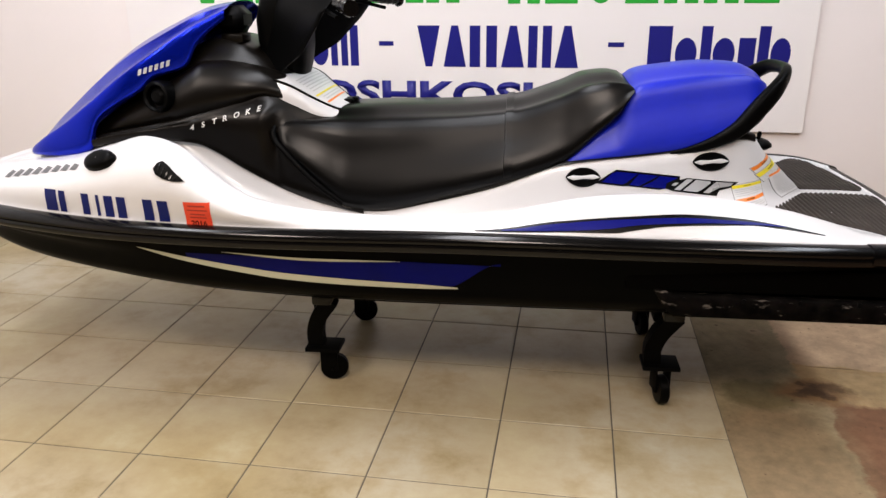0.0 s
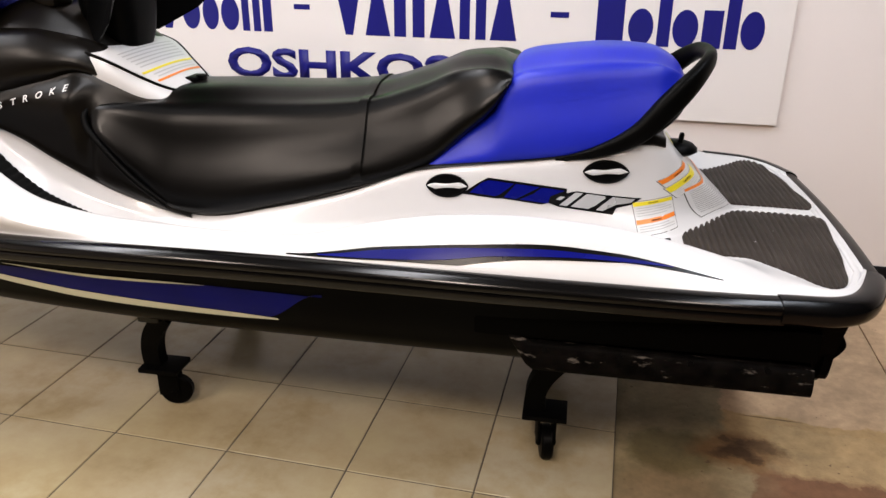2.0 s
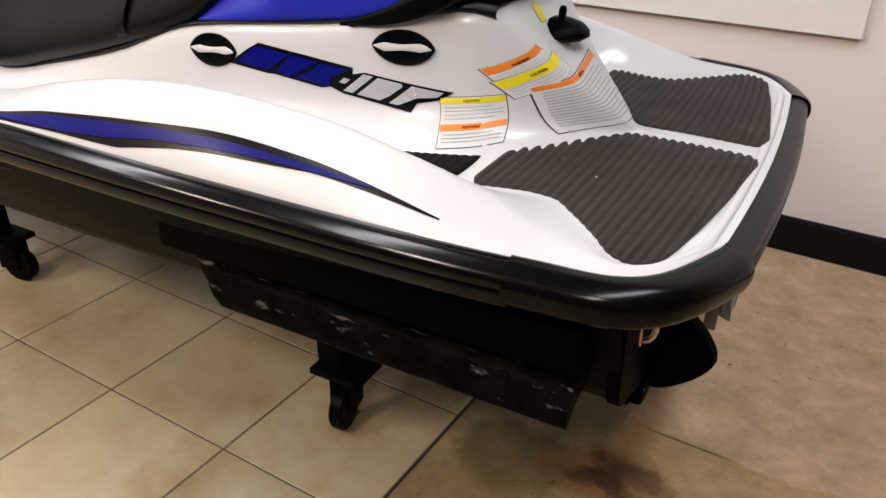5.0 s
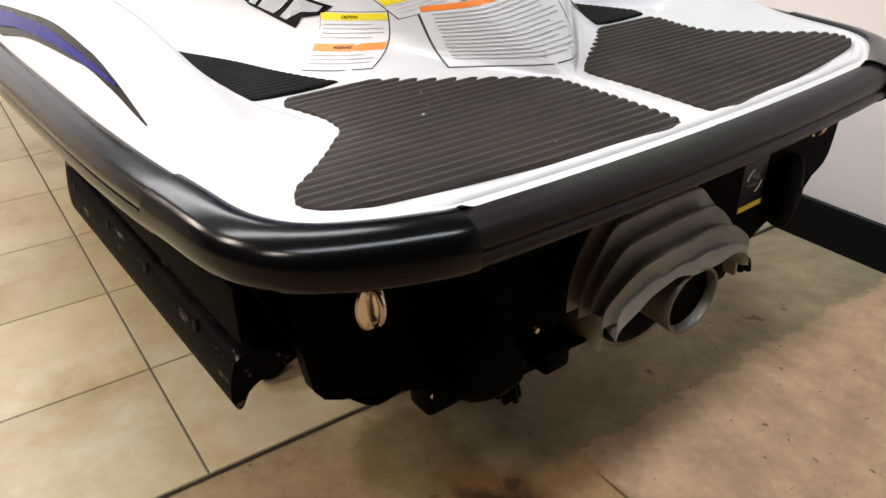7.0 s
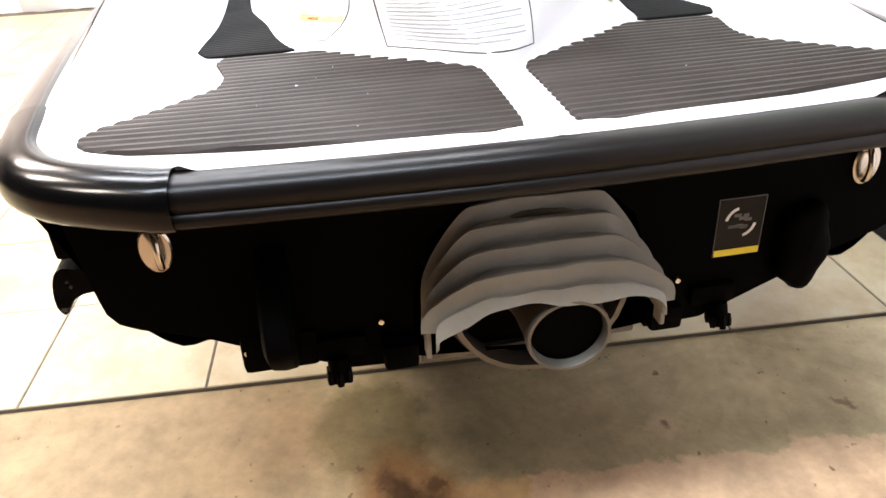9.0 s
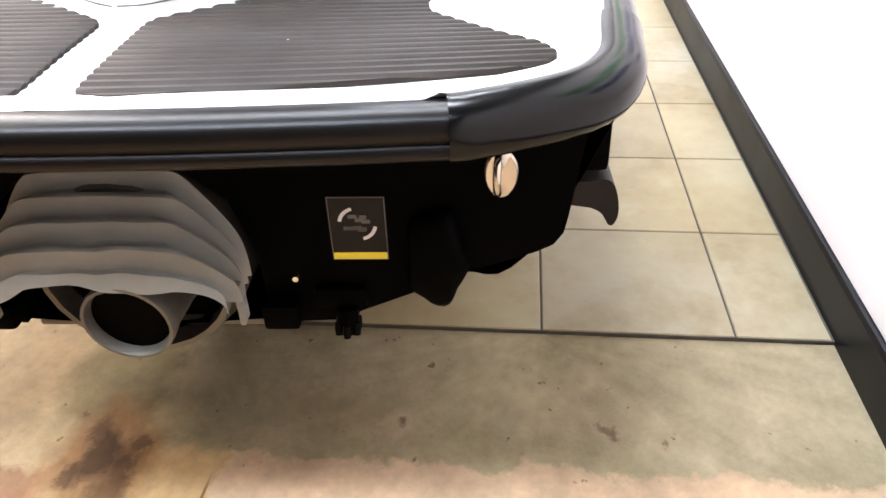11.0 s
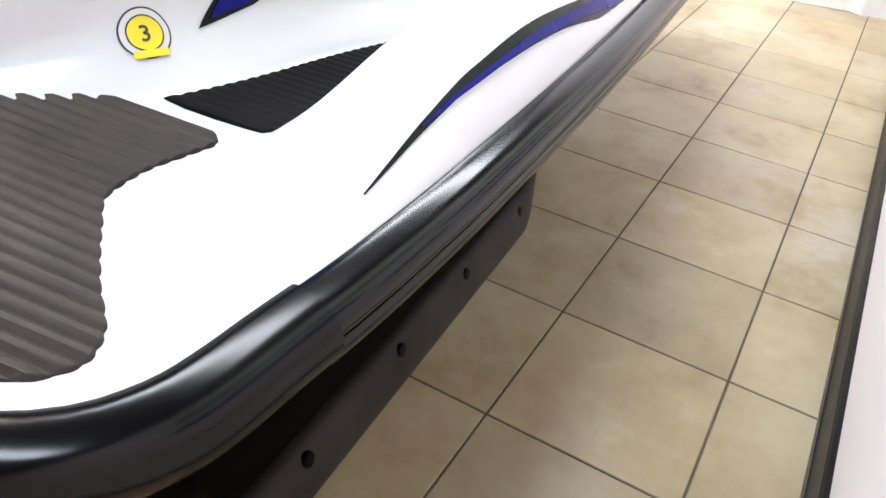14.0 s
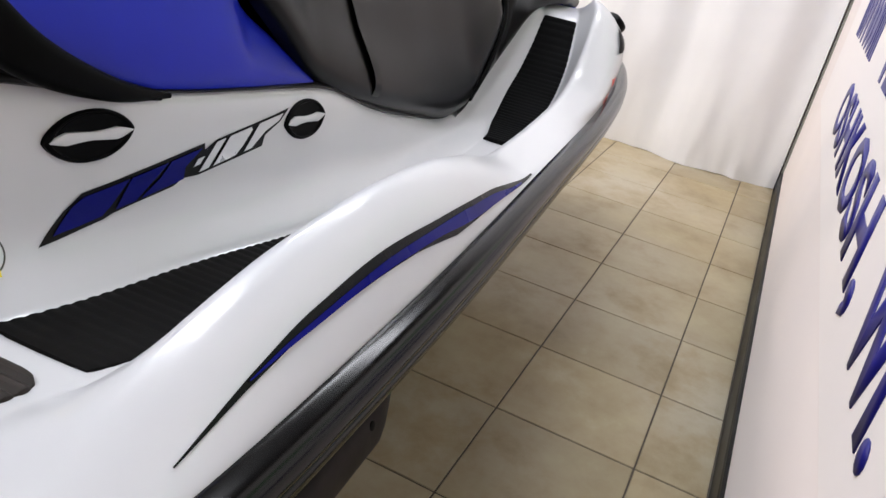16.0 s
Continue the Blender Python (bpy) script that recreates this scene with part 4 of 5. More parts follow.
def grab_handle():
    half = [(-0.222, -0.219, 0.781), (-0.13, -0.217, 0.804), (-0.04, -0.207, 0.848), (0.020, -0.186, 0.908), (0.075, -0.152, 0.964), (0.108, -0.100, 0.996), (0.120, -0.043, 1.004)]
    pts = spline([*half, *[(x, -y, z) for x, y, z in half[::-1]]], 6)
    wide = curve_of([0, 0.08, 0.16, 0.25, 0.36, 0.5], [0.003, 0.012, 0.017, 0.018, 0.016, 0.015])
    tall = curve_of([0, 0.08, 0.16, 0.25, 0.36, 0.5], [0.003, 0.014, 0.024, 0.029, 0.023, 0.017])
    ring = lambda i, s: [(wide(min(s, 1 - s)) * math.copysign(abs(math.cos(a)) ** 0.75, math.cos(a)), tall(min(s, 1 - s)) * math.copysign(abs(math.sin(a)) ** 0.75, math.sin(a))) for a in [2 * math.pi * k / 16 for k in range(16)]]
    return sweep_bm(pts, ring)


part("grab_handle", grab_handle(), PLASTIC, ski, "moulded black plastic grab handle")

# ---- hood, fairings and controls
hood_top = curve_of([-2.275, -2.235, -2.1, -1.875, -1.75, -1.62, -1.555], [0.734, 0.766, 0.900, 1.082, 1.146, 1.198, 1.207])
hood_low = curve_of([-2.30, -2.19, -2.07, -1.96, -1.935, -1.86, -1.786, -1.75, -1.66, -1.63, -1.555], [0.728, 0.752, 0.758, 0.785, 0.860, 0.922, 0.964, 0.997, 1.030, 1.090, 1.165])
hood_wide = curve_of([-2.275, -2.24, -2.19, -2.07, -1.95, -1.85, -1.75, -1.65, -1.555], [0.075, 0.18, 0.246, 0.292, 0.312, 0.306, 0.282, 0.236, 0.16])


hood_even = curve_of([-2.30, -2.19, -2.07, -1.95, -1.85, -1.75, -1.65, -1.555], [0.728, 0.752, 0.772, 0.826, 0.905, 0.988, 1.075, 1.165])


def hood_bm():
    rows = []
    for x in np.linspace(-2.275, -1.556, 70):
        t, b, e, w = hood_top(x), hood_low(x), hood_even(x), hood_wide(x)
        h = t - e
        half = [(w * 0.95, b - 0.004), (w * 0.99, b + 0.02 * h), (w, max(b + 0.1 * h, e + 0.22 * h)), (w * 0.985, e + 0.42 * h), (w * 0.968, e + 0.47 * h), (w * 0.87, e + 0.53 * h), (w * 0.70, e + 0.74 * h), (w * 0.665, e + 0.785 * h), (w * 0.58, e + 0.83 * h), (w * 0.32, t - 0.045 * h), (0, t)]
        rows.append(mirrored([(x, p[0], p[1]) for p in spline(half, 4)]))
    return grid_bm(rows)


hood = part("hood", hood_bm(), BLUEPAINT, ski, "glossy metallic blue front hood")
hood_tree = BVHTree.FromPolygons([v.co.copy() for v in hood.data.vertices], [tuple(p.vertices) for p in hood.data.polygons])
crest_fz = curve_of([-2.0, -1.926, -1.8, -1.69, -1.645, -1.5, -1.432, -1.36, -1.244, -1.13], [0.80, 0.828, 0.852, 0.874, 0.884, 0.924, 0.940, 0.914, 0.868, 0.835])
crest_fy = curve_of([-2.0, -1.69, -1.645, -1.438, -1.36, -1.244, -1.13], [0.295, 0.286, 0.277, 0.218, 0.196, 0.160, 0.14])
low_out = curve_of([-2.0, -1.8, -1.71, -1.57, -1.4, -1.25, -1.13], [0.318, 0.318, 0.302, 0.266, 0.256, 0.260, 0.268])
low_bot = curve_of([-2.0, -1.93, -1.8, -1.71, -1.64, -1.57, -1.51, -1.42, -1.356, -1.25, -1.13], [0.775, 0.800, 0.815, 0.814, 0.804, 0.768, 0.728, 0.678, 0.648, 0.614, 0.587])


def panel_rows():
    rows = []
    for x in np.linspace(-1.945, -1.13, 64):
        c, cy, o, b = crest_fz(x), crest_fy(x), low_out(x), low_bot(x)
        k = smooth01(x, -1.44, -1.38)
        z1, z2 = b + 0.35 * (c - b), b + 0.75 * (c - b)
        y1, y2 = o + 0.40 * (max(cy, o) + 0.012 - o), o + 0.62 * (max(cy, o) - o) + 0.004
        sl = seat_low(max(x, -1.40))
        z1, y1 = z1 * (1 - k) + sl * k, y1 * (1 - k) + (seat_wide(max(x, -1.40)) - 0.004) * k
        z2, y2 = z2 * (1 - k) + (0.22 * sl + 0.78 * c) * k, y2 * (1 - k) + (cy + 0.012) * k
        half = [(o - 0.035, b - 0.006), (o, b), (y1, z1), (y2, z2), (cy + 0.002, c - 0.012), (cy - 0.006, c - 0.001), (cy - 0.03, c), (0.0, c - 0.01)]
        rows.append(mirrored([(x, p[0], p[1]) for p in spline(half, 4)]))
    return rows


lower = part("side_fairing", grid_bm(panel_rows()), BROWNPLASTIC, ski, "matt black side fairing")
lower_tree = BVHTree.FromPolygons([v.co.copy() for v in lower.data.vertices], [tuple(p.vertices) for p in lower.data.polygons])
dome_line = curve_of([-1.97, -1.85, -1.72, -1.66, -1.613, -1.55, -1.479, -1.417, -1.378, -1.355], [0.86, 0.93, 0.985, 1.020, 1.042, 1.040, 1.025, 1.004, 0.980, 0.955])
dome_wide = curve_of([-1.97, -1.85, -1.7, -1.645, -1.5, -1.43, -1.355], [0.25, 0.268, 0.276, 0.270, 0.243, 0.216, 0.180])


def dome_bm():
    """A softly bulging panel between the ledge and the cowl above it."""
    rows = []
    for x in np.linspace(-1.97, -1.355, 56):
        t, w, b = dome_line(x), dome_wide(x), min(crest_fz(x), 0.955) - 0.012
        t = max(t, b + 0.02)
        h = t - b
        half = [(w - 0.02, b - 0.01), (w - 0.008, b + 0.006), (w + 0.004, b + 0.22 * h), (w + 0.002, b + 0.48 * h), (w - 0.016, b + 0.76 * h), (w - 0.042, b + 0.93 * h), (w - 0.075, t), (w - 0.10, t - 0.004), (0, t - 0.006)]
        rows.append(mirrored([(x, p[0], p[1]) for p in spline(half, 4)]))
    return grid_bm(rows)


part("upper_fairing", dome_bm(), BROWNPLASTIC, ski, "smooth bulging dark upper fairing")
cowl_top = curve_of([-1.86, -1.76, -1.68, -1.60, -1.54, -1.48, -1.42, -1.37], [0.97, 1.03, 1.075, 1.105, 1.095, 1.062, 1.022, 0.985])
cowl_wide = curve_of([-1.86, -1.7, -1.6, -1.5, -1.42, -1.37], [0.20, 0.215, 0.205, 0.180, 0.150, 0.12])
rows = []
for x in np.linspace(-1.86, -1.37, 36):
    t, w, b = cowl_top(x), cowl_wide(x), dome_line(x) - 0.02
    h = max(t - b, 0.012)
    rows.append(mirrored([(x, p[0], p[1]) for p in spline([(w, b), (w - 0.004, b + 0.2 * h), (w * 0.86, b + 0.55 * h), (w * 0.68, b + 0.90 * h), (w * 0.45, b + h), (0, b + h + 0.004)], 4)]))
part("instrument_cowl", grid_bm(rows), BROWNPLASTIC, ski, "dark instrument cowl under the hood")

lid_z = curve_of([-1.46, -1.43, -1.379, -1.286, -1.252, -1.22, -1.205], [0.978, 0.982, 0.969, 0.911, 0.890, 0.873, 0.868])
lid_y = curve_of([-1.46, -1.43, -1.379, -1.286, -1.252, -1.225, -1.21, -1.205], [0.180, 0.188, 0.185, 0.140, 0.118, 0.090, 0.055, 0.02])
band_z = curve_of([-1.46, -1.432, -1.244, -1.195], [0.945, 0.936, 0.869, 0.858])
band_y = curve_of([-1.46, -1.432, -1.244, -1.21, -1.195], [0.205, 0.203, 0.156, 0.125, 0.06])


def lid_height(x, y):
    return lid_z(x) + 0.020 * (1 - min(1, abs(y) / max(lid_y(x), 0.01)) ** 2)


def console_rows():
    rows = []
    for x in np.linspace(-1.46, -1.196, 34):
        zl, yl, zb, yb = lid_z(x), lid_y(x), band_z(x), band_y(x)
        zl = max(zl, zb + 0.004)
        half = [(yb - 0.004, zb - 0.05), (yb, zb - 0.004), (yb * 0.5 + yl * 0.5 + 0.006, zb * 0.5 + zl * 0.5 + 0.002), (yl, zl), (yl * 0.9, zl + 0.001), (0, zl + 0.004)]
        rows.append(mirrored([(x, p[0], p[1]) for p in spline(half, 4)]))
    return rows


console = part("console", grid_bm(console_rows(), caps=True), GEL, ski, "white gelcoat centre console")
rows = []
for x in np.linspace(-1.45, -1.207, 30):
    w = lid_y(x) - 0.004
    rows.append([(x, w * q, lid_height(x, w * q) + 0.004 - (0.008 if abs(q) == 1 else 0)) for q in (-1, -0.985, -0.9, -0.75, -0.5, -0.25, 0, 0.25, 0.5, 0.75, 0.9, 0.985, 1)])
lid = part("glovebox_lid", grid_bm(rows), GEL, console, "white glovebox lid with warning print")
seal_line = [(x, -lid_y(x), lid_z(x) + 0.002) for x in np.linspace(-1.45, -1.207, 24)]
part("lid_seal", tube_bm([*seal_line, *[(x, -y, z) for x, y, z in seal_line[::-1]]], 0.0042, 8, 2), PLASTIC, console, "black lid seal")
bm = box_bm(-1.236, -1.202, -0.034, 0.034, 0.884, 0.902, 0.006, 3)
box_bm(-1.212, -1.190, -0.015, 0.015, 0.876, 0.906, 0.006, bm=bm)
part("latch", bm, PLASTIC, console, "black lid latch")


def lid_band(x, d0, d1, span, mat, nm, lab=""):
    w = lid_y(x) * span
    bm = grid_bm([[(x + d + 0.030 * (1 - (q * span) ** 2) * 0.5, w * q, lid_height(x + d + 0.015 * (1 - (q * span) ** 2), w * q) + 0.0052) for q in np.linspace(-1, 1, 15)] for d in (d0, d1)])
    part(nm, bm, mat, lid, lab)


lid_band(-1.298, -0.0028, 0.0028, 0.90, DECALYELLOW, "stripe", "yellow warning stripe")
lid_band(-1.266, -0.0028, 0.0028, 0.90, DECALORANGE, "stripe", "orange-red warning stripe")
for k in range(6):
    lid_band(-1.362 + 0.0095 * k, -0.0016, 0.0016, 0.75, DECALGREY, "print_line")
for k in range(2):
    lid_band(-1.286 + 0.009 * k, -0.0014, 0.0014, 0.75, DECALGREY, "print_line")

for s in (1, -1):
    intake = part("air_intake", lathe_bm([(0.0, -0.03), (0.031, -0.03), (0.033, 0.006), (0.039, 0.011), (0.045, 0.007), (0.048, -0.01), (0.044, -0.06), (0.0, -0.06)], (-1.738, s * 0.288, 0.943), (-0.25, s, 0.1)), PLASTIC, ski, "round black air intake")
    part("baffle", lathe_bm([(0.0, 0.006), (0.016, 0.004), (0.026, -0.006), (0.028, -0.03)], (-1.738, s * 0.288, 0.943), (-0.25, s, 0.1)), PLASTIC, intake)
    oval = spline([(0, 0), (0.12, -0.36), (0.42, -0.5), (0.8, -0.36), (1.0, 0.12), (0.84, 0.42), (0.5, 0.52), (0.16, 0.36)], 4, closed=True)
    rows = []
    for k, lift in ((1.0, -0.002), (1.0, 0.008), (0.95, 0.015), (0.84, 0.020), (0.66, 0.023), (0.40, 0.024), (0.03, 0.024)):
        ring3 = []
        for u, v in oval:
            px, pz = -1.893 + 0.104 * (0.5 + (u - 0.5) * k), 0.783 + 0.040 * v * k + 0.016 * (u - 0.5) * k
            hit = deck_tree.ray_cast(Vector((px, s * 1.2, pz)), Vector((0, -s, 0)))
            ring3.append(hit[0] + (hit[1] if hit[1].y * s > 0 else -hit[1]) * lift)
        rows.append(ring3)
    part("bow_vent", grid_bm(rows, closed=True), PLASTIC, ski, "domed black rubber bow plug")
    bm = poly_bm([(-1.660 + 0.76 * u, v) for u, v in ((0.0, 0.779), (0.012, 0.793), (0.030, 0.798), (0.052, 0.789), (0.120, 0.747), (0.082, 0.749), (0.042, 0.755), (0.012, 0.766))], 4)
    grille = part("grille", laid(bm, deck_tree, s, 0.0045), PLASTIC, ski, "small black leaf-shaped grille")
    for k in range(5):
        x = -1.648 + 0.0125 * k
        part("bar", laid(poly_bm([(x, 0.765 - 0.0035 * k), (x + 0.004, 0.765 - 0.0035 * k), (x + 0.009, 0.791 - 0.0092 * k), (x + 0.005, 0.791 - 0.0092 * k)], 2), deck_tree, s, 0.0065), GUARDRUBBER, grille)

display = part("display_housing", box_bm(-1.618, -1.528, -0.10, 0.03, 1.108, 1.192, 0.026, 1), PLASTIC, ski, "black faceted instrument housing")
part("foot", box_bm(-1.585, -1.515, -0.13, -0.05, 1.086, 1.112, 0.008), BROWNPLASTIC, display, "dark housing foot")

# steering: column pad, bar, grips, guards and levers
pad_rows = []
for i, (z, cx, hx, hy) in enumerate([(0.96, -1.41, 0.05, 0.07), (1.01, -1.412, 0.068, 0.085), (1.07, -1.415, 0.080, 0.095), (1.15, -1.415, 0.080, 0.11), (1.22, -1.405, 0.07, 0.115), (1.28, -1.395, 0.045, 0.09)]):
    pad_rows.append([(cx + hx * math.copysign(abs(math.cos(a)) ** 0.6, math.cos(a)), hy * math.copysign(abs(math.sin(a)) ** 0.6, math.sin(a)), z) for a in [2 * math.pi * k / 24 for k in range(24)]])
steering = part("handlebar", grid_bm(pad_rows, closed=True, caps=True), PLASTIC, ski, "black padded handlebar")
part("bar", tube_bm([(-1.13, -0.37, 1.198), (-1.22, -0.24, 1.215), (-1.34, -0.08, 1.235), (-1.34, 0.08, 1.235), (-1.22, 0.24, 1.215), (-1.13, 0.37, 1.198)], 0.012), DOLLY, steering)
for s in (1, -1):
    part("grip", sweep_bm(spline([(-1.205, s * 0.262, 1.213), (-1.15, s * 0.342, 1.200), (-1.112, s * 0.395, 1.195)], 8), lambda i, q: circle_ring(0.0165 + 0.002 * (i % 3 == 0) + 0.006 * (q > 0.93), 12)(i, q)), RUBBER, steering, "ribbed black rubber grip")
    rows = []
    for k, (x, y, z, hz, hn) in enumerate([(-1.45, 0.08, 1.11, 0.10, 0.045), (-1.375, 0.15, 1.125, 0.122, 0.05), (-1.30, 0.22, 1.16, 0.108, 0.045), (-1.235, 0.285, 1.19, 0.065, 0.03), (-1.20, 0.32, 1.20, 0.02, 0.010)]):
        rows.append([(x + hn * math.cos(a) * 0.8 + 0.02 * math.sin(a), s * (y + hn * math.cos(a) * 0.6), z + hz * math.sin(a)) for a in [2 * math.pi * j / 16 for j in range(16)]])
    part("hand_guard", grid_bm(rows, closed=True, caps=True), PLASTIC, steering, "black moulded hand guard")
    part("lever", tube_bm([(-1.27, s * 0.20, 1.205), (-1.22, s * 0.28, 1.19), (-1.16, s * 0.36, 1.17)], 0.006, 8), DOLLY, steering)

# ---- foot mats with ribs
def ribbed_mat(inner, outer, x0, x1, z, sgn, pitch=0.0152, height=0.0038, base=0.0015, scallop=0.0016):
    """Rubber sheet with cross ribs; inner and outer give its side edges along x, z the floor below it."""
    rows, n = [], int((x1 - x0) / pitch * 6)
    for i in range(n + 1):
        x = x0 + (x1 - x0) * i / n
        ph = (x - x0) / pitch % 1.0
        rib = smooth01(ph, 0.0, 0.3) * (1 - smooth01(ph, 0.62, 0.95))
        a, b = inner(x), outer(x)
        a, b = a + scallop * (1 - rib), b - scallop * (1 - rib)
        if b - a < 0.004:
            b = a + 0.004
        h = base + height * rib
        ys = [a, a + 0.0015, *np.linspace(a + 0.004, b - 0.004, 7), b - 0.0015, b]
        hs = [-0.003, h * 0.75, *[h] * 7, h * 0.75, -0.003]
        rows.append([(stern_bow(x, y), sgn * y, z(x) + q) for y, q in zip(ys, hs)])
    rows.insert(0, [(p[0] - 0.001, p[1], p[2] - 0.008) for p in rows[0]])
    rows.append([(p[0] + 0.001, p[1], p[2] - 0.008) for p in rows[-1]])
    return grid_bm(rows)


mat_in = curve_of([0.082, 0.09, 0.10, 0.15, 0.20, 0.226, 0.236, 0.26, 0.41, 0.425, 0.436, 0.443], [0.235, 0.212, 0.192, 0.128, 0.064, 0.033, 0.027, 0.025, 0.025, 0.027, 0.034, 0.06])
mat_out = curve_of([0.082, 0.09, 0.10, 0.13, 0.175, 0.21, 0.25, 0.30, 0.345, 0.37, 0.392, 0.406, 0.443], [0.325, 0.345, 0.352, 0.346, 0.338, 0.342, 0.374, 0.420, 0.462, 0.470, 0.460, 0.438, 0.07])
well_in = lambda x: foot_y(x) + 0.012
well_out = lambda x: min(well_y(x) - 0.006, 0.40) if x < 0.02 else well_y(x) - 0.006 - 0.4 * (x - 0.02)
floor_z = lambda x: well_z(x) + 0.0005
for s in (1, -1):
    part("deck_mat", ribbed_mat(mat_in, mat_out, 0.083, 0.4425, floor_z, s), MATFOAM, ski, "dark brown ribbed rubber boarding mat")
    part("foot_mat", ribbed_mat(well_in, well_out, -0.72, 0.055, floor_z, s, height=0.0014, scallop=0.0006), SHADEDFOAM, ski, "ribbed rubber footwell mat darkened for the shade in the well")
    part("toe_mat", ribbed_mat(lambda x: foot_y(x) + 0.006, lambda x: well_y(x) - 0.002, -1.672, -1.12, lambda x: well_z(x) + 0.003, s, height=0.0025), TOEMAT, ski, "ribbed rubber toe rest mat darkened for the deep well's shade")

# lint and grit on the boarding mats
rnd = random.Random(11)
for k in range(9):
    x, y = rnd.uniform(0.12, 0.42), rnd.uniform(0.06, 0.34)
    r = 0.0020 if k == 0 else rnd.uniform(0.0005, 0.0011)
    x, y = (0.243, -0.249) if k == 0 else (x, y * rnd.choice((-1, 1)))
    if mat_in(x) + 0.01 < abs(y) < mat_out(x) - 0.01:
        part("speck", lathe_bm([(0, r * 0.4), (r * 0.7, r * 0.3), (r, 0)], (stern_bow(x, y), y, well_z(x) + 0.0058), (0, 0, 1), 7), PRINT, ski)


# ---- grab recesses on the pedestal sides
def skin_frame(tree, x, z, side):
    hit = tree.ray_cast(Vector((x, side * 0.33, z)), Vector((0, -side, 0)))
    n = hit[1] if hit[1].y * side > 0 else -hit[1]
    u = Vector((1, 0, 0)) - n * n.x
    u.normalize()
    w = n.cross(u) if n.cross(u).z > 0 else -n.cross(u)
    return Matrix(((u.x, w.x, n.x, hit[0].x), (u.y, w.y, n.y, hit[0].y), (u.z, w.z, n.z, hit[0].z), (0, 0, 0, 1)))


def lens_outline(a, b, n=40):
    return [(a * math.copysign(abs(math.cos(t)) ** 0.9, math.cos(t)), b * math.copysign(abs(math.sin(t)) ** 1.45, math.sin(t))) for t in [2 * math.pi * k / n for k in range(n)]]


def recess(x, z, side, a, b, tilt):
    m = skin_frame(deck_tree, x, z, side) @ pose(0, 0, 0, 0, 0, tilt)
    rows = []
    for k, h in ((1.0, -0.006), (1.0, 0.003), (0.96, 0.005), (0.90, 0.0052), (0.84, 0.003), (0.5, 0.0022), (0.02, 0.0022)):
        rows.append([m @ Vector((u * k, w * k, h)) for u, w in lens_outline(a, b)])
    body = part("vent_badge", grid_bm(rows, closed=True), PLASTIC, ski, "black lens-shaped vent badge")
    rows = []
    for i in range(21):
        u = -1 + 2 * i / 20
        hw = (0.0046 + 0.0048 * abs(u) ** 1.3) * (1 - 0.92 * max(0, abs(u) - 0.6) / 0.4)
        bend = 0.0016 * math.sin(u * 2.6)
        rows.append([m @ Vector((u * a * 0.93, bend + hw * c, 0.0042 + 0.002 * q)) for c, q in ((-1, -0.6), (-0.9, 0.5), (-0.4, 1), (0.4, 1), (0.9, 0.5), (1, -0.6))])
    part("white_bar", grid_bm(rows), GEL, body, "white wavy bar")


for s in (1, -1):
    recess(-0.104, 0.758, s, 0.054, 0.0275, 1)
    recess(-0.472, 0.714, s, 0.051, 0.0285, 0)

# ---- model name: plain slanted shapes in its colours
def logo(side):
    a, b = (Vector((-0.400, 0.716)), Vector((-0.050, 0.678)))
    if side > 0:
        b = Vector((-0.062, 0.679))
    along, up = b - a, Vector((0.0, 0.031))

    def q(u, v):
        p = a + along * u + up * (v - 0.5)
        lean = 0.036 * (v - 0.5) * (1 if side < 0 else -1)
        return p.x + lean, p.y

    turn = (lambda u: u) if side < 0 else (lambda u: 1 - u)
    shape = lambda pts: [q(turn(u), v) for u, v in pts]
    back = [(-0.035, -0.16), (0.20, -0.16), (0.23, -0.10), (0.50, -0.14), (0.53, 0.02), (0.62, -0.14), (0.98, -0.16), (0.955, 0.30), (1.02, 0.62), (1.035, 1.10), (0.60, 1.08), (0.56, 0.86), (0.53, 1.16), (0.0, 1.16), (-0.02, 0.7)]
    ob = part("model_badge", laid(poly_bm(shape(back), 3), deck_tree, side, 0.0012, "inner"), DECALBLACK, ski, "black outlined model badge")
    forms = [
        ([(0.0, 0.0), (0.175, 0.0), (0.190, 0.2), (0.195, 1.0), (0.02, 1.0), (0.0, 0.8)], DECALBLUE),
        ([(0.230, 0.0), (0.315, 0.0), (0.365, 1.0), (0.205, 1.0)], DECALBLUE),
        ([(0.335, 0.0), (0.53, 0.0), (0.490, 0.5), (0.53, 1.0), (0.378, 1.0), (0.375, 0.5)], DECALBLUE),
        ([(0.545, 0.34), (0.578, 0.34), (0.578, 0.60), (0.545, 0.60)], SILVER),
        ([(0.605, 0.0), (0.655, 0.0), (0.655, 1.0), (0.605, 1.0)], SILVER),
        ([(0.68, 0.0), (0.80, 0.0), (0.815, 0.3), (0.82, 0.85), (0.80, 1.0), (0.68, 1.0)], SILVER),
        ([(0.85, 0.0), (0.895, 0.0), (0.93, 0.5), (1.0, 0.74), (1.0, 1.0), (0.85, 1.0)], SILVER),
    ]
    for pts, mat in forms:
        part("badge_shape", laid(poly_bm(shape(pts), 5), deck_tree, side, 0.0030, "inner"), mat, ob, "silver slanted shape" if mat is SILVER else "blue slanted shape")


logo(-1)
logo(1)


# ---- warning labels
def label_quad(c, u, v):
    """A point in a four-cornered label: u along its top, v down."""
    (ax, az), (bx, bz), (cx, cz), (dx, dz) = c
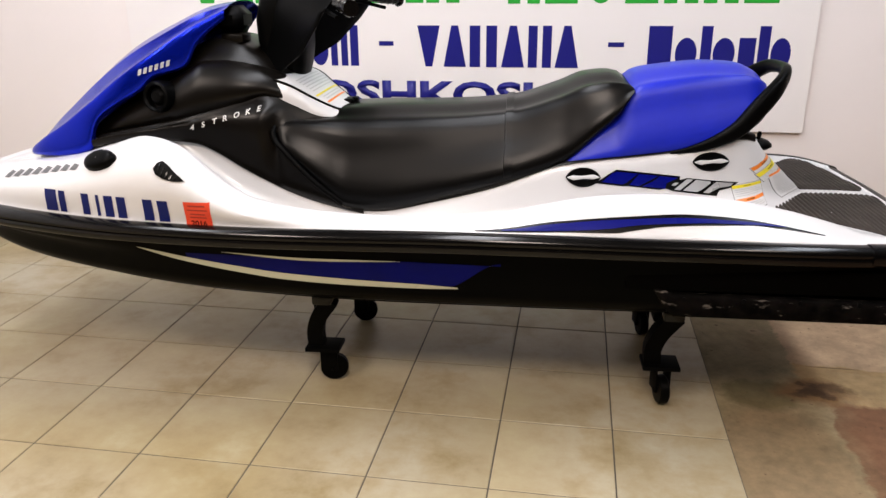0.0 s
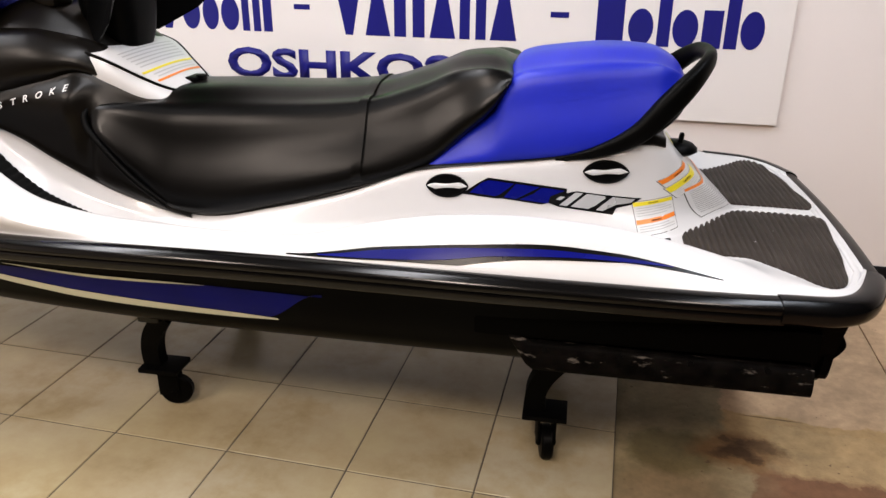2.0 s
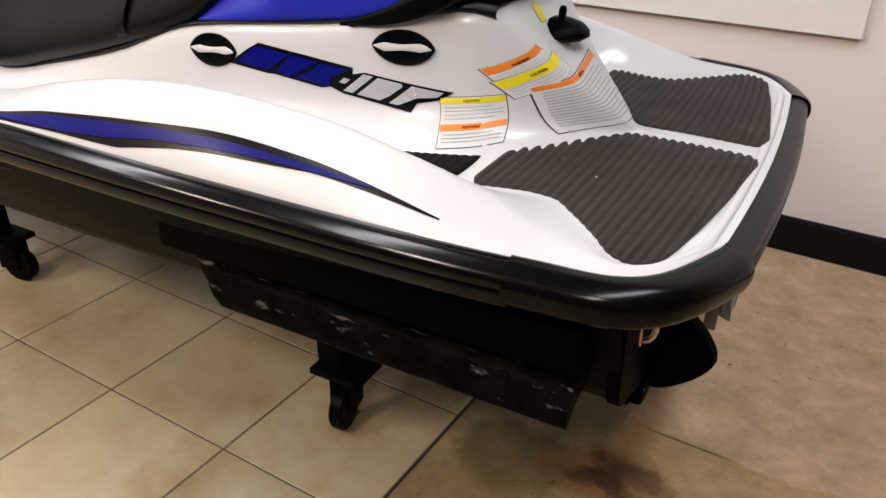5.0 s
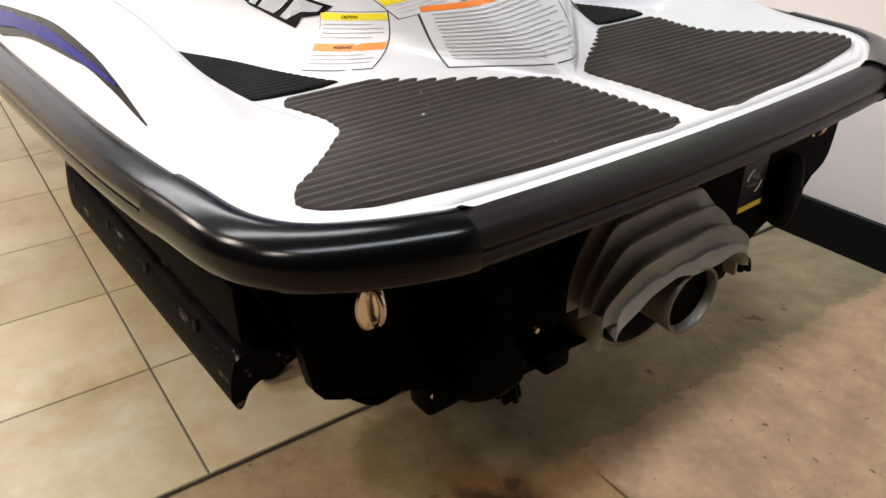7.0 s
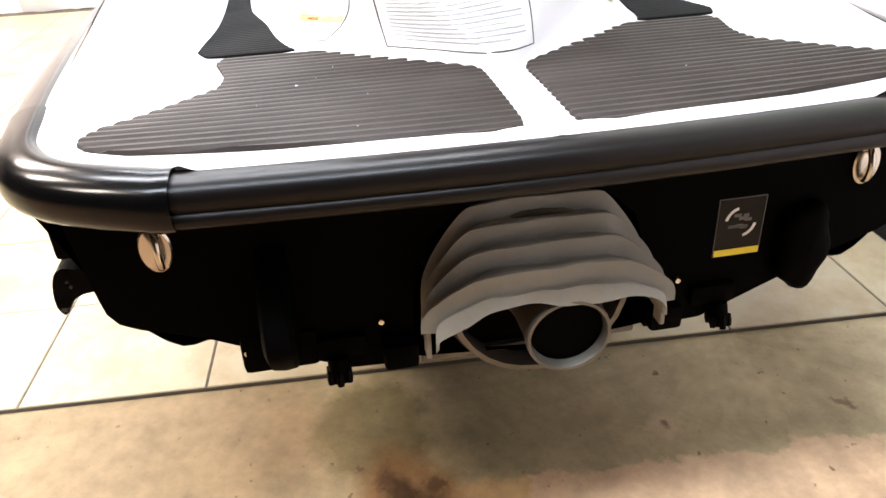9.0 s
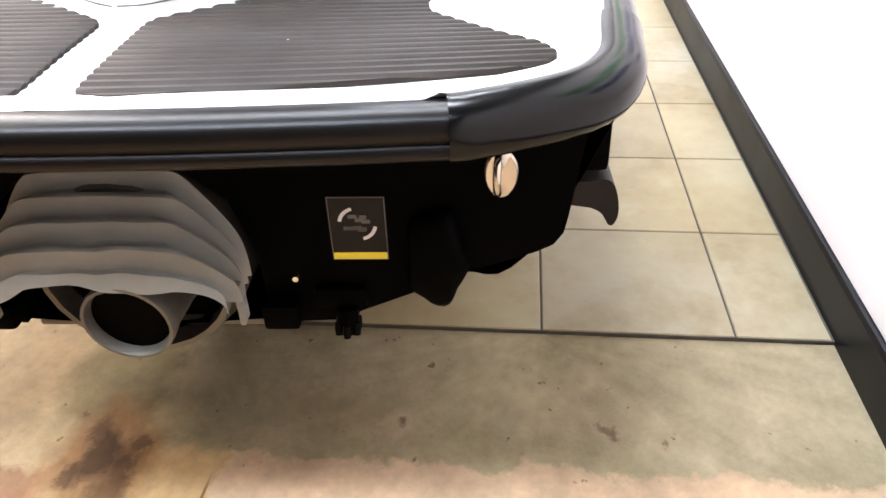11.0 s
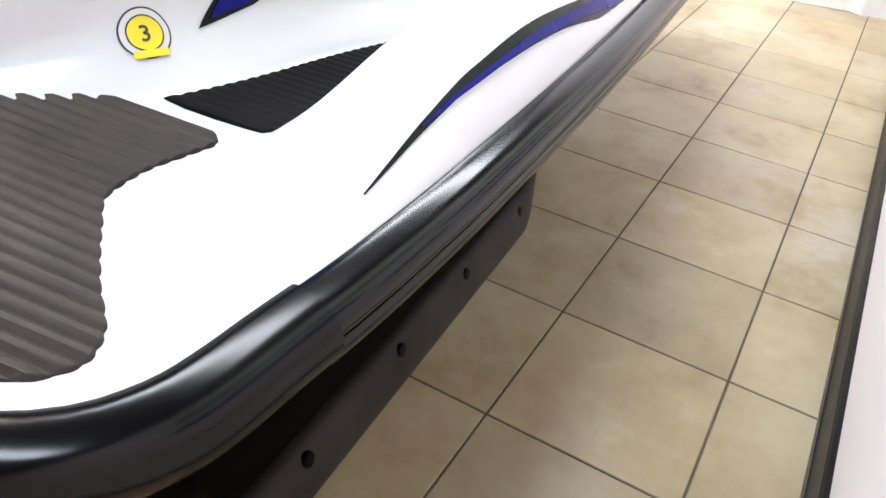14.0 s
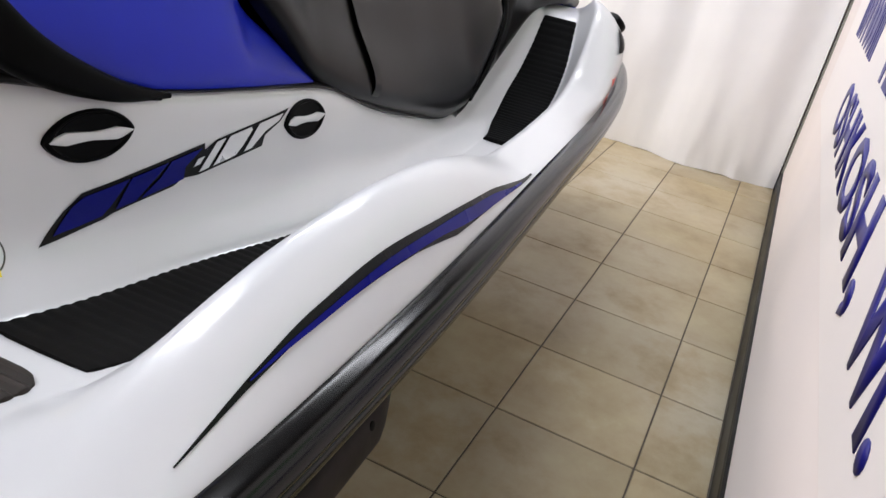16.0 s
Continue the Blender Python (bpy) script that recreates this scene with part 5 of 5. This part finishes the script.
    return ((ax * (1 - u) + bx * u) * (1 - v) + (dx * (1 - u) + cx * u) * v, (az * (1 - u) + bz * u) * (1 - v) + (dz * (1 - u) + cz * u) * v)


def quad_patch(c, u0, u1, v0, v1):
    return [label_quad(c, u, v) for u, v in ((u0, v1), (u1, v1), (u1, v0), (u0, v0))]


def label(corners, bands, lines, tree, side, mode, lab, words=()):
    ob = part("warning_label", laid(poly_bm(quad_patch(corners, 0, 1, 0, 1), 5), tree, side, 0.0010, mode), DECALWHITE, ski, lab)
    part("border", laid(poly_bm(quad_patch(corners, -0.014, 1.014, -0.016, 1.016), 5), tree, side, 0.0005, mode), BADGEGREY, ob, "thin dark printed border")
    for v0, v1, mat, nm in bands:
        part("header_band", laid(poly_bm(quad_patch(corners, 0.01, 0.99, v0, v1), 4), tree, side, 0.0015, mode), mat, ob, nm)
    for v0, u0, u1, h in lines:
        part("print_line", laid(poly_bm(quad_patch(corners, u0, u1, v0, v0 + h), 5), tree, side, 0.0018, mode), LABELPRINT, ob)
    for body, v, size in words:
        bm = text_bm(body, size, bold=size * 0.02, align="CENTER")
        a, b = Vector(label_quad(corners, 0.5, v)), Vector(label_quad(corners, 0.6, v))
        d = (b - a).normalized() * (1 if side < 0 or mode == "stern" else -1)
        bmesh.ops.transform(bm, matrix=Matrix(((d.x, -d.y, 0, a.x), (d.y, d.x, 0, a.y), (0, 0, 1, 0), (0, 0, 0, 1))), verts=bm.verts)
        part("lettering", laid(bm, tree, side, 0.0021, mode), DECALBLACK, ob)
    return ob


text_rows = lambda v0, v1, n: [(v0 + (v1 - v0) * k / n, 0.06, 0.94 - 0.12 * ((k * 7) % 3 == 0), 0.016) for k in range(n)]
label([(-0.038, 0.686), (0.056, 0.694), (0.073, 0.630), (-0.018, 0.618)], [(0.02, 0.15, DECALYELLOW, "yellow header"), (0.57, 0.70, DECALORANGE, "orange header")], text_rows(0.22, 0.54, 4) + text_rows(0.76, 0.96, 3), deck_tree, -1, "inner",
      "white paper warning label with yellow and orange headers", [("CAUTION", 0.115, 0.0052), ("WARNING", 0.665, 0.0052)])
label([(-0.186, 0.733), (-0.107, 0.764), (-0.094, 0.750), (-0.176, 0.715)], [(0.02, 0.55, DECALORANGE, "orange header")], text_rows(0.78, 0.98, 1), deck_tree, -1, "stern", "white warning label with an orange header", [("WARNING", 0.48, 0.0055)])
label([(-0.179, 0.713), (-0.076, 0.749), (-0.060, 0.722), (-0.158, 0.686)], [(0.02, 0.45, DECALYELLOW, "yellow header")], text_rows(0.52, 0.95, 3), deck_tree, -1, "stern", "white warning label with a yellow header", [("CAUTION", 0.31, 0.0058)])
label([(-0.140, 0.702), (0.052, 0.728), (0.048, 0.634), (-0.128, 0.631)], [(0.01, 0.10, DECALORANGE, "orange header")], text_rows(0.15, 0.94, 13), deck_tree, -1, "stern", "large clear warning label with grey print", [("WARNING", 0.085, 0.0055)])
label([(-0.045, 0.812), (-0.02, 0.812), (-0.02, 0.785), (-0.045, 0.785)], [(0.0, 1.0, DECALYELLOW, "yellow panel")], [], deck_tree, -1, "stern", "small yellow sticker")


def number_badge():
    m = skin_frame(deck_tree, 0.026, 0.661, 1)
    n = m.to_3x3() @ Vector((0, 0, 1))

    def onto(u, v, h):
        """A point of the sticker, pressed on the moulded skin."""
        u, v = 0.86 * (0.966 * u - 0.259 * v), 0.86 * (0.259 * u + 0.966 * v)
        p = m @ Vector((u, v, 0.03))
        hit = deck_tree.ray_cast(p, -n)
        return (hit[0] if hit[0] is not None else m @ Vector((u, v, 0))) + n * h

    disc = lambda r, h, k=40: grid_bm([[onto(r * q * math.cos(2 * math.pi * j / k), r * q * math.sin(2 * math.pi * j / k), h) for j in range(k)] for q in (0.01, 0.2, 0.4, 0.6, 0.8, 1)], closed=True)
    ob = part("number_sticker", disc(0.0300, 0.0008), BADGEGREY, ski, "round yellow and white sticker with the number three")
    part("ring", disc(0.0278, 0.0013), DECALWHITE, ob)
    part("ring", disc(0.0214, 0.0018), BADGEGREY, ob)
    part("disc", disc(0.0196, 0.0023), DECALYELLOW, ob, "yellow disc")
    part("banner", grid_bm([[onto(u, -0.0285 + 0.009 * q / 3, 0.0028) for q in range(4)] for u in np.linspace(-0.020, 0.020, 9)]), DECALYELLOW, ob, "yellow banner")
    bm = text_bm("3", 0.026, bold=0.0004, align="CENTER")
    for v in bm.verts:
        v.co = onto(-v.co.x, v.co.y - 0.0088, 0.0032)
    part("numeral", bm, BADGEGREY, ob)


number_badge()

# ---- front lettering and stickers
bars = [(-2.020, 0.040), (-1.972, 0.022), (-1.895, 0.024), (-1.848, 0.010), (-1.822, 0.028), (-1.782, 0.028), (-1.700, 0.030), (-1.655, 0.032)]
for s in (1, -1):
    for x, w in bars:
        drop = 0.03 * (x + 2.04)
        part("registration_bar", laid(poly_bm(rect(x, x + w, 0.644 - drop, 0.706 - drop), 2), deck_tree, s, 0.0016), REGBLUE, ski, "dark blue registration mark bar")
    tag = part("registration_sticker", laid(poly_bm(rect(-1.575, -1.498, 0.618, 0.695), 3), deck_tree, s, 0.0014), DECALRED, ski, "square orange-red registration sticker")
    for z, w, h in ((0.684, 0.05, 0.004), (0.672, 0.06, 0.003), (0.660, 0.045, 0.003), (0.650, 0.05, 0.003)):
        part("print_bar", laid(poly_bm(rect(-1.537 - w / 2, -1.537 + w / 2, z - h / 2, z + h / 2), 1), deck_tree, s, 0.0024), DARKRED, tag)
    t = text_bm("2016", 0.0235, bold=0.0005, align="CENTER")
    bmesh.ops.transform(t, matrix=pose(-1.537, 0.624, 0, 0, 0, 0) @ Matrix.Diagonal((-s, 1, 1, 1)), verts=t.verts)
    part("year_lettering", laid(t, deck_tree, s, 0.0024), DECALBLACK, tag)
    for k in range(8):
        x = -2.205 + 0.036 * k
        part("maker_mark", laid(poly_bm([(x, 0.712 + 0.006 * k), (x + 0.026, 0.714 + 0.006 * k), (x + 0.031, 0.726 + 0.006 * k), (x + 0.006, 0.726 + 0.006 * k)], 1), deck_tree, s, 0.0014), PUMPGREY, ski, "grey maker's mark shape")
    for k in range(6):
        x = -1.786 + 0.0155 * k
        part("hood_badge", laid(poly_bm([(x, 1.004 + 0.0048 * k), (x + 0.0095, 1.007 + 0.0048 * k), (x + 0.0135, 1.024 + 0.0048 * k), (x + 0.004, 1.021 + 0.0048 * k)], 1), hood_tree, s, 0.002), DECALGREY, ski, "small silver hood badge shape")
x = -1.645
for ch, gap in (("4", 0.036), ("S", 0.036), ("T", 0.036), ("R", 0.037), ("O", 0.041), ("K", 0.038), ("E", 0.03)):
    for s in (-1, 1):
        t = text_bm(ch, 0.0200, bold=0.0004, slant=0.3, wide=1.15)
        bmesh.ops.subdivide_edges(t, edges=[e for e in t.edges if e.calc_length() > 0.006], cuts=2)
        xx = x if s < 0 else -1.438 - (x + 1.645)
        bmesh.ops.transform(t, matrix=pose(xx, 0.838 + 0.25 * (xx + 1.668), 0, 0, 0, 14) @ Matrix.Diagonal((1 if s < 0 else -1, 1, 1, 1)), verts=t.verts)
        part("side_letter", laid(t, lower_tree, s, 0.004), DECALWHITE, ski, "white four stroke lettering")
    x += gap * 0.88

# ---- tail cleat
dome = lathe_bm([(0.0, 0.024), (0.018, 0.023), (0.033, 0.016), (0.042, 0.005), (0.043, -0.004), (0.034, -0.012), (0.0, -0.013)], (0, 0, 0), (0, 0, 1), 32)
bmesh.ops.transform(dome, matrix=Matrix.Translation((0.074, 0.008, 0.764)) @ Matrix.Diagonal((1.28, 1.12, 0.95, 1)), verts=dome.verts)
cleat = part("tow_cleat", dome, PLASTIC, ski, "domed black plastic tow cleat on the tail")
part("knob", lathe_bm([(0.0, 0.026), (0.005, 0.025), (0.007, 0.018), (0.006, 0.006), (0.008, -0.004)], (0.082, -0.006, 0.784), (0.1, -0.1, 1), 12), PLASTIC, cleat)
part("cleat_mount", lathe_bm([(0.024, 0.0), (0.028, -0.020), (0.034, -0.045)], (0.074, 0.004, 0.757), (0, 0, 1)), GEL, cleat, "white moulded cleat foot")

# ---- transom, sponsons and pump
def transom_bm():
    half = [(0.0, 0.578), (0.40, 0.578), (0.505, 0.572), (0.498, 0.52), (0.488, 0.447), (0.484, 0.426), (0.474, 0.411), (0.455, 0.401), (0.388, 0.378), (0.345, 0.357), (0.30, 0.338), (0.225, 0.306), (0.150, 0.302), (0.146, 0.40), (0.125, 0.470), (0.075, 0.513), (0.0, 0.516)]
    bm = bmesh.new()
    for s in (1, -1):
        v = [bm.verts.new((0.3725, s * y, z)) for y, z in half]
        bm.faces.new(v)
    bmesh.ops.remove_doubles(bm, verts=bm.verts, dist=1e-5)
    bmesh.ops.recalc_face_normals(bm, faces=bm.faces)
    geo = bmesh.ops.extrude_face_region(bm, geom=bm.faces[:])
    bmesh.ops.translate(bm, vec=(-0.018, 0, 0), verts=[e for e in geo["geom"] if isinstance(e, bmesh.types.BMVert)])
    return bm


part("transom", transom_bm(), DEEPBLACK, ski, "black stern plate", smooth=False)
bm = grid_bm([[(x, y, z) for y, z in spline([(0.146, 0.30), (0.146, 0.40), (0.125, 0.470), (0.075, 0.513), (0, 0.516), (-0.075, 0.513), (-0.125, 0.470), (-0.146, 0.40), (-0.146, 0.30)], 3)] for x in (0.36, 0.05)])
part("pump_tunnel", bm, DEEPBLACK, ski, "dark jet pump tunnel")
part("tunnel_end", box_bm(0.04, 0.052, -0.15, 0.15, 0.29, 0.52), DEEPBLACK, ski)

for s in (1, -1):
    plate = [[(0.3728 + h, s * (0.416 + k * 0.0175 * math.cos(a)), 0.500 + k * 0.028 * math.sin(a)) for a in [2 * math.pi * q / 28 for q in range(28)]] for k, h in ((1, -0.002), (1, 0.0025), (0.9, 0.0045), (0.02, 0.005))]
    eye = part("tow_eye", grid_bm(plate, closed=True), STEEL, ski, "oval stainless tow eye plate")
    loop = [(0.374, s * 0.414, 0.521), (0.384, s * 0.412, 0.517), (0.390, s * 0.411, 0.500), (0.384, s * 0.412, 0.483), (0.374, s * 0.414, 0.479)]
    part("loop", tube_bm(loop, 0.0042, 10), STEEL, eye, "polished steel loop")
    rows = []
    for x in np.linspace(-0.310, 0.326, 44):
        t = (x + 0.310) / 0.636
        fl = smooth01(t, 0, 0.12)
        top, bot, out = 0.497 - 0.024 * fl - 0.008 * t, 0.488 - 0.080 * fl - 0.003 * t, 0.530 + 0.020 * fl
        h = top - bot
        ring2 = [(0.468, top - 0.42 * h), (0.468, top - 0.12 * h), (out - 0.032, top - 0.05 * h), (out - 0.020, top), (out - 0.011, top - 0.05 * h), (out - 0.005, top - 0.22 * h), (out - 0.001, top - 0.50 * h), (out, top - 0.74 * h), (out - 0.002, bot + 0.10 * h), (out - 0.006, bot), (out - 0.011, bot + 0.04 * h), (out - 0.018, bot + 0.26 * h), (out - 0.032, bot + 0.40 * h)]
        rows.append([(x, s * y, z) for y, z in spline(ring2, 2, closed=True)])
    # port fin takes the shaded colour, starboard fin the lit one
    sponson = part("sponson", grid_bm(rows, closed=True, caps=True), SCUFFED if s < 0 else LITPLASTIC, ski, "scuffed black sponson fin with pale flakes" if s < 0 else "brownish black sponson fin with wall-bounced light put into its colour")
    part("sponson_base", box_bm(-0.366, 0.330, min(s * 0.455, s * 0.534), max(s * 0.455, s * 0.534), 0.476, 0.545, 0.008), DEEPBLACK, ski, "black hull ledge behind the sponson")
    for hx in (-0.211, -0.057, 0.086, 0.236):
        part("bolt_hole", lathe_bm([(0, 0.0012), (0.004, 0.0014), (0.0065, 0.001), (0.0075, -0.004)], (hx, s * 0.5445, 0.457), (0, s, 0.25), 12), DOLLY, sponson)

# sticker, cap, bolts and drain knobs on the transom
stick = part("pump_sticker", box_bm(0.3728, 0.3735, 0.231, 0.293, 0.393, 0.473), PUMPGREY, ski, "grey-edged pump warning sticker", smooth=False)
part("face", box_bm(0.3735, 0.3740, 0.2322, 0.2918, 0.3942, 0.4718), DECALBLACK, stick, smooth=False)
part("yellow_band", box_bm(0.3740, 0.3744, 0.2322, 0.2918, 0.3942, 0.4030), DECALYELLOW, stick, "yellow band", smooth=False)
rnd = random.Random(5)
for k in range(9):
    y, z = 0.262 + rnd.uniform(-0.012, 0.012), 0.440 + rnd.uniform(-0.010, 0.010)
    part("symbol_shape", box_bm(0.3740, 0.3743, y - rnd.uniform(0.003, 0.006), y + rnd.uniform(0.003, 0.006), z - 0.0022, z + 0.0022), PUMPGREY, stick, smooth=False)
for a0 in (105, -75):
    arc = [math.radians(a0 + 65 * k / 8) for k in range(9)]
    part("arrow_arc", grid_bm([[(0.3744, 0.262 + r * math.cos(a), 0.440 + r * math.sin(a)) for r in (0.0175, 0.0215)] for a in arc]), DECALWHITE, stick)
CAP = [(0.352, 0.484), (0.396, 0.482), (0.430, 0.458), (0.455, 0.428), (0.464, 0.406), (0.452, 0.382), (0.426, 0.356), (0.392, 0.335), (0.352, 0.338)]
rows = []
for q, k in ((0, 0.78), (0.04, 0.90), (0.15, 0.98), (0.5, 1.0), (0.85, 0.98), (0.96, 0.90), (1, 0.78)):
    rows.append([(0.352 + (x - 0.352) * k, -0.282 - 0.036 * q, 0.41 + (z - 0.41) * k) for x, z in spline(CAP, 3, closed=True)])
part("cable_cover", grid_bm(rows, closed=True, caps=True), DEEPBLACK, ski, "leaf-shaped black plastic cable cover")
rows = []
for x, k in ((0.358, 0.90), (0.366, 0.92), (0.371, 0.97), (0.376, 1.0), (0.384, 1.0), (0.391, 0.95), (0.396, 0.82), (0.399, 0.52), (0.400, 0.02)):
    rows.append([(x, 0.346 + (0.033 + 0.003 * math.cos(5 * a + 0.6)) * k * math.copysign(abs(math.cos(a)) ** 0.8, math.cos(a)), 0.400 + (0.060 + 0.004 * math.cos(5 * a + 0.6)) * k * math.sin(a)) for a in [2 * math.pi * j / 40 for j in range(40)]])
part("exhaust_cap", grid_bm(rows, closed=True), DEEPBLACK, ski, "bulky black rubber exhaust cap")
for s in (1, -1):
    knob = part("drain_plug", lathe_bm([(0, 0.016), (0.010, 0.016), (0.0125, 0.008), (0.0125, -0.014)], (0.388, s * 0.242, 0.318), (0.4, 0, -1)), DEEPBLACK, ski, "black star-shaped drain plug")
    for k in range(6):
        a = 2 * math.pi * k / 6
        part("lobe", lathe_bm([(0, 0.014), (0.004, 0.013), (0.005, 0.006), (0.0045, -0.002)], (0.388 + 0.012 * math.cos(a), s * 0.242 + 0.012 * math.sin(a), 0.317), (0.4, 0, -1), 8), PLASTIC, knob)
    part("plug_bracket", box_bm(0.360, 0.384, min(s * 0.205, s * 0.265), max(s * 0.205, s * 0.265), 0.330, 0.358, 0.006), DEEPBLACK, ski, "black plug bracket")
    for y, z in ((0.186, 0.370), (0.255, 0.352), (0.345, 0.352)):
        part("bolt", lathe_bm([(0, 0.006), (0.0035, 0.006), (0.005, 0.003), (0.006, -0.002)], (0.374 if y < 0.3 else 0.3735, s * y, z), (1, 0, 0), 10), STEEL, ski)
    part("pump_bracket", box_bm(0.345, 0.400, min(s * 0.146, s * 0.188), max(s * 0.146, s * 0.188), 0.312, 0.345, 0.006), DEEPBLACK, ski, "black pump mounting bracket")
part("speed_sensor_box", box_bm(0.340, 0.380, -0.352, -0.262, 0.322, 0.372, 0.008), DEEPBLACK, ski, "black plastic box under the transom")


def bucket_bm():
    """The grey reverse bucket: a soft stack of folds over the nozzle."""
    rows = []
    n = 64
    for i in range(n + 1):
        t = i / n
        ph = t * 4.3 % 1.0
        step = 0.022 * (smooth01(ph, 0.0, 0.9) - smooth01(ph, 0.90, 1.0)) - 0.011
        w = 0.124 + 0.014 * t + step
        top = 0.512 - 0.076 * t ** 1.15 + step * 0.8
        low = 0.372 + 0.022 * t
        h = top - low
        arch = [(-w, low), (-w * 0.995, low + 0.22 * h), (-w * 0.96, low + 0.42 * h), (-w * 0.80, low + 0.72 * h), (-w * 0.61, low + 0.965 * h), (-w * 0.54, top), (-w * 0.2, top + 0.002), (w * 0.2, top + 0.002), (w * 0.54, top), (w * 0.61, low + 0.965 * h), (w * 0.80, low + 0.72 * h), (w * 0.96, low + 0.42 * h), (w * 0.995, low + 0.22 * h), (w, low)]
        rows.append([(0.362 + 0.093 * t + 0.004 * noise.noise((y * 22, t * 6, 3.1)), y, z + 0.004 * noise.noise((y * 30, t * 4, 0.4)) * t) for y, z in spline(arch, 5)])
    lip = rows[-1]
    rows.append([(p[0] + 0.003, p[1] * 1.01, p[2] - 0.018 - 0.006 * math.sin(p[1] * 42)) for p in lip])
    rows.append([(p[0] - 0.006, p[1] * 0.97, p[2] - 0.019 - 0.006 * math.sin(p[1] * 42)) for p in lip])
    rows.append([(p[0] - 0.05, p[1] * 0.93, p[2] - 0.004) for p in lip])
    return grid_bm(rows)


bucket = part("reverse_bucket", bucket_bm(), GREY, ski, "ribbed grey plastic reverse bucket")
for s in (1, -1):
    part("bucket_arm", box_bm(0.420, 0.440, min(s * 0.136, s * 0.142), max(s * 0.136, s * 0.142), 0.353, 0.402, 0.002), GREY, bucket)
NOZZLE, AIM = (0.424, 0.021, 0.368), (1, -0.03, -0.05)
noz = part("jet_nozzle", lathe_bm([(0.072, -0.14), (0.050, -0.05), (0.0480, 0.0), (0.0500, 0.024), (0.0490, 0.031), (0.0455, 0.031), (0.0430, 0.020), (0.042, -0.02)], NOZZLE, AIM), ALU, ski, "cast grey jet nozzle ring")
part("nozzle_housing", lathe_bm([(0.126, -0.20), (0.122, -0.02), (0.112, 0.010), (0.105, 0.010), (0.106, -0.05), (0.09, -0.20)], (0.378, 0.006, 0.384), (1, 0, 0)), ALU, ski, "round cast pump housing")
# added black disc near the mouth stands in for darkness inside the nozzle
part("nozzle_shade_disc", lathe_bm([(0.0, 0.018), (0.0436, 0.018), (0.0430, -0.006)], NOZZLE, AIM), DEEPBLACK, noz)
# same for the pump: a flat black disc in place of its deep shade
part("pump_shade_disc", lathe_bm([(0.0, -0.022), (0.1055, -0.022), (0.1055, -0.03)], (0.378, 0.006, 0.384), (1, 0, 0)), DEEPBLACK, ski)
part("ride_plate", box_bm(-0.05, 0.365, -0.14, 0.14, 0.292, 0.301, 0.003), ALU, ski, "flat aluminium ride plate")

# ---------------------------------------------------------------- the dolly below it
dolly = empty("watercraft_dolly", SKI_POSE, "black steel dolly on four swivel castors under the hull", "dolly")
CAST = [(-1.27, -0.250), (-0.19, -0.275), (-1.26, 0.215), (-0.185, 0.215)]
for xx in (-1.285, -0.205):
    part("crossbar", box_bm(xx - 0.028, xx + 0.028, -0.26, 0.23, 0.258, 0.300, 0.006), DOLLY, dolly)
part("beam", box_bm(-1.30, -0.19, -0.03, 0.03, 0.225, 0.27, 0.006), DOLLY, dolly)
for i, (x, y) in enumerate(CAST):
    s = 1 if y > 0 else -1
    part("bunk", box_bm(x - 0.030, x + 0.034, min(y + s * 0.00, y + s * 0.075), max(y + s * 0.00, y + s * 0.075), 0.298, 0.332, 0.01), RUBBER, dolly, "padded bunk block")
    part("leg", sweep_bm(spline([(x + 0.02, y + s * 0.02, 0.30), (x - 0.025, y + s * 0.01, 0.235), (x - 0.042, y, 0.18), (x - 0.040, y, 0.128)], 5), lambda i, q: [(u * 0.02, v * 0.026) for u, v in ((-1, -1), (1, -1), (1, 1), (-1, 1))], up=(1, 0, 0)), DOLLY, dolly)
    part("caster_plate", box_bm(x - 0.072, x + 0.042, y - 0.045, y + 0.045, 0.118, 0.132, 0.003), DOLLY, dolly)
    turn = pose(x - 0.012, y, 0, 0, 0, -80 if x > -0.5 else 12)
    for d in (-1, 1):
        bm = box_bm(-0.020, 0.036, d * 0.021 - 0.003, d * 0.021 + 0.003, 0.040, 0.120, 0.002)
        bmesh.ops.transform(bm, matrix=turn, verts=bm.verts)
        part("fork", bm, DOLLY, dolly)
    bm = lathe_bm([(0.0, -0.016), (0.028, -0.016), (0.041, -0.015), (0.046, -0.010), (0.046, 0.010), (0.041, 0.015), (0.028, 0.016), (0.0, 0.016)], (0.024, 0, 0.0465), (0, 1, 0), 26)
    bmesh.ops.transform(bm, matrix=turn, verts=bm.verts)
    wheel = part("wheel", bm, PLASTIC, dolly, "black rubber castor wheel")
    bm = lathe_bm([(0, 0.026), (0.008, 0.026), (0.010, 0.022), (0.010, -0.022), (0.008, -0.026), (0, -0.026)], (0.024, 0, 0.0465), (0, 1, 0), 12)
    bmesh.ops.transform(bm, matrix=turn, verts=bm.verts)
    part("hub", bm, DOLLY, wheel)

# ---------------------------------------------------------------- floor tiles
def tile_mesh(w, d):
    g = 0.0020
    bm = box_bm(g, w - g, g, d - g, -0.0075, 0.0, 0.0015, 1)
    me = bpy.data.meshes.new("tile")
    bm.to_mesh(me)
    bm.free()
    me.materials.append(TILE)
    return me


full_tile = tile_mesh(TILE_S, TILE_S)
edge_tile = tile_mesh(TILE_S, WALL_Y - 0.0135 - TILE_S)
for i in range(1, 12):
    for j in range(-24, 2):
        last_row = j == 1
        t = new("tile", edge_tile if last_row else full_tile)
        t.location = (-i * TILE_S, j * TILE_S, 0.0)
        t.parent = ground
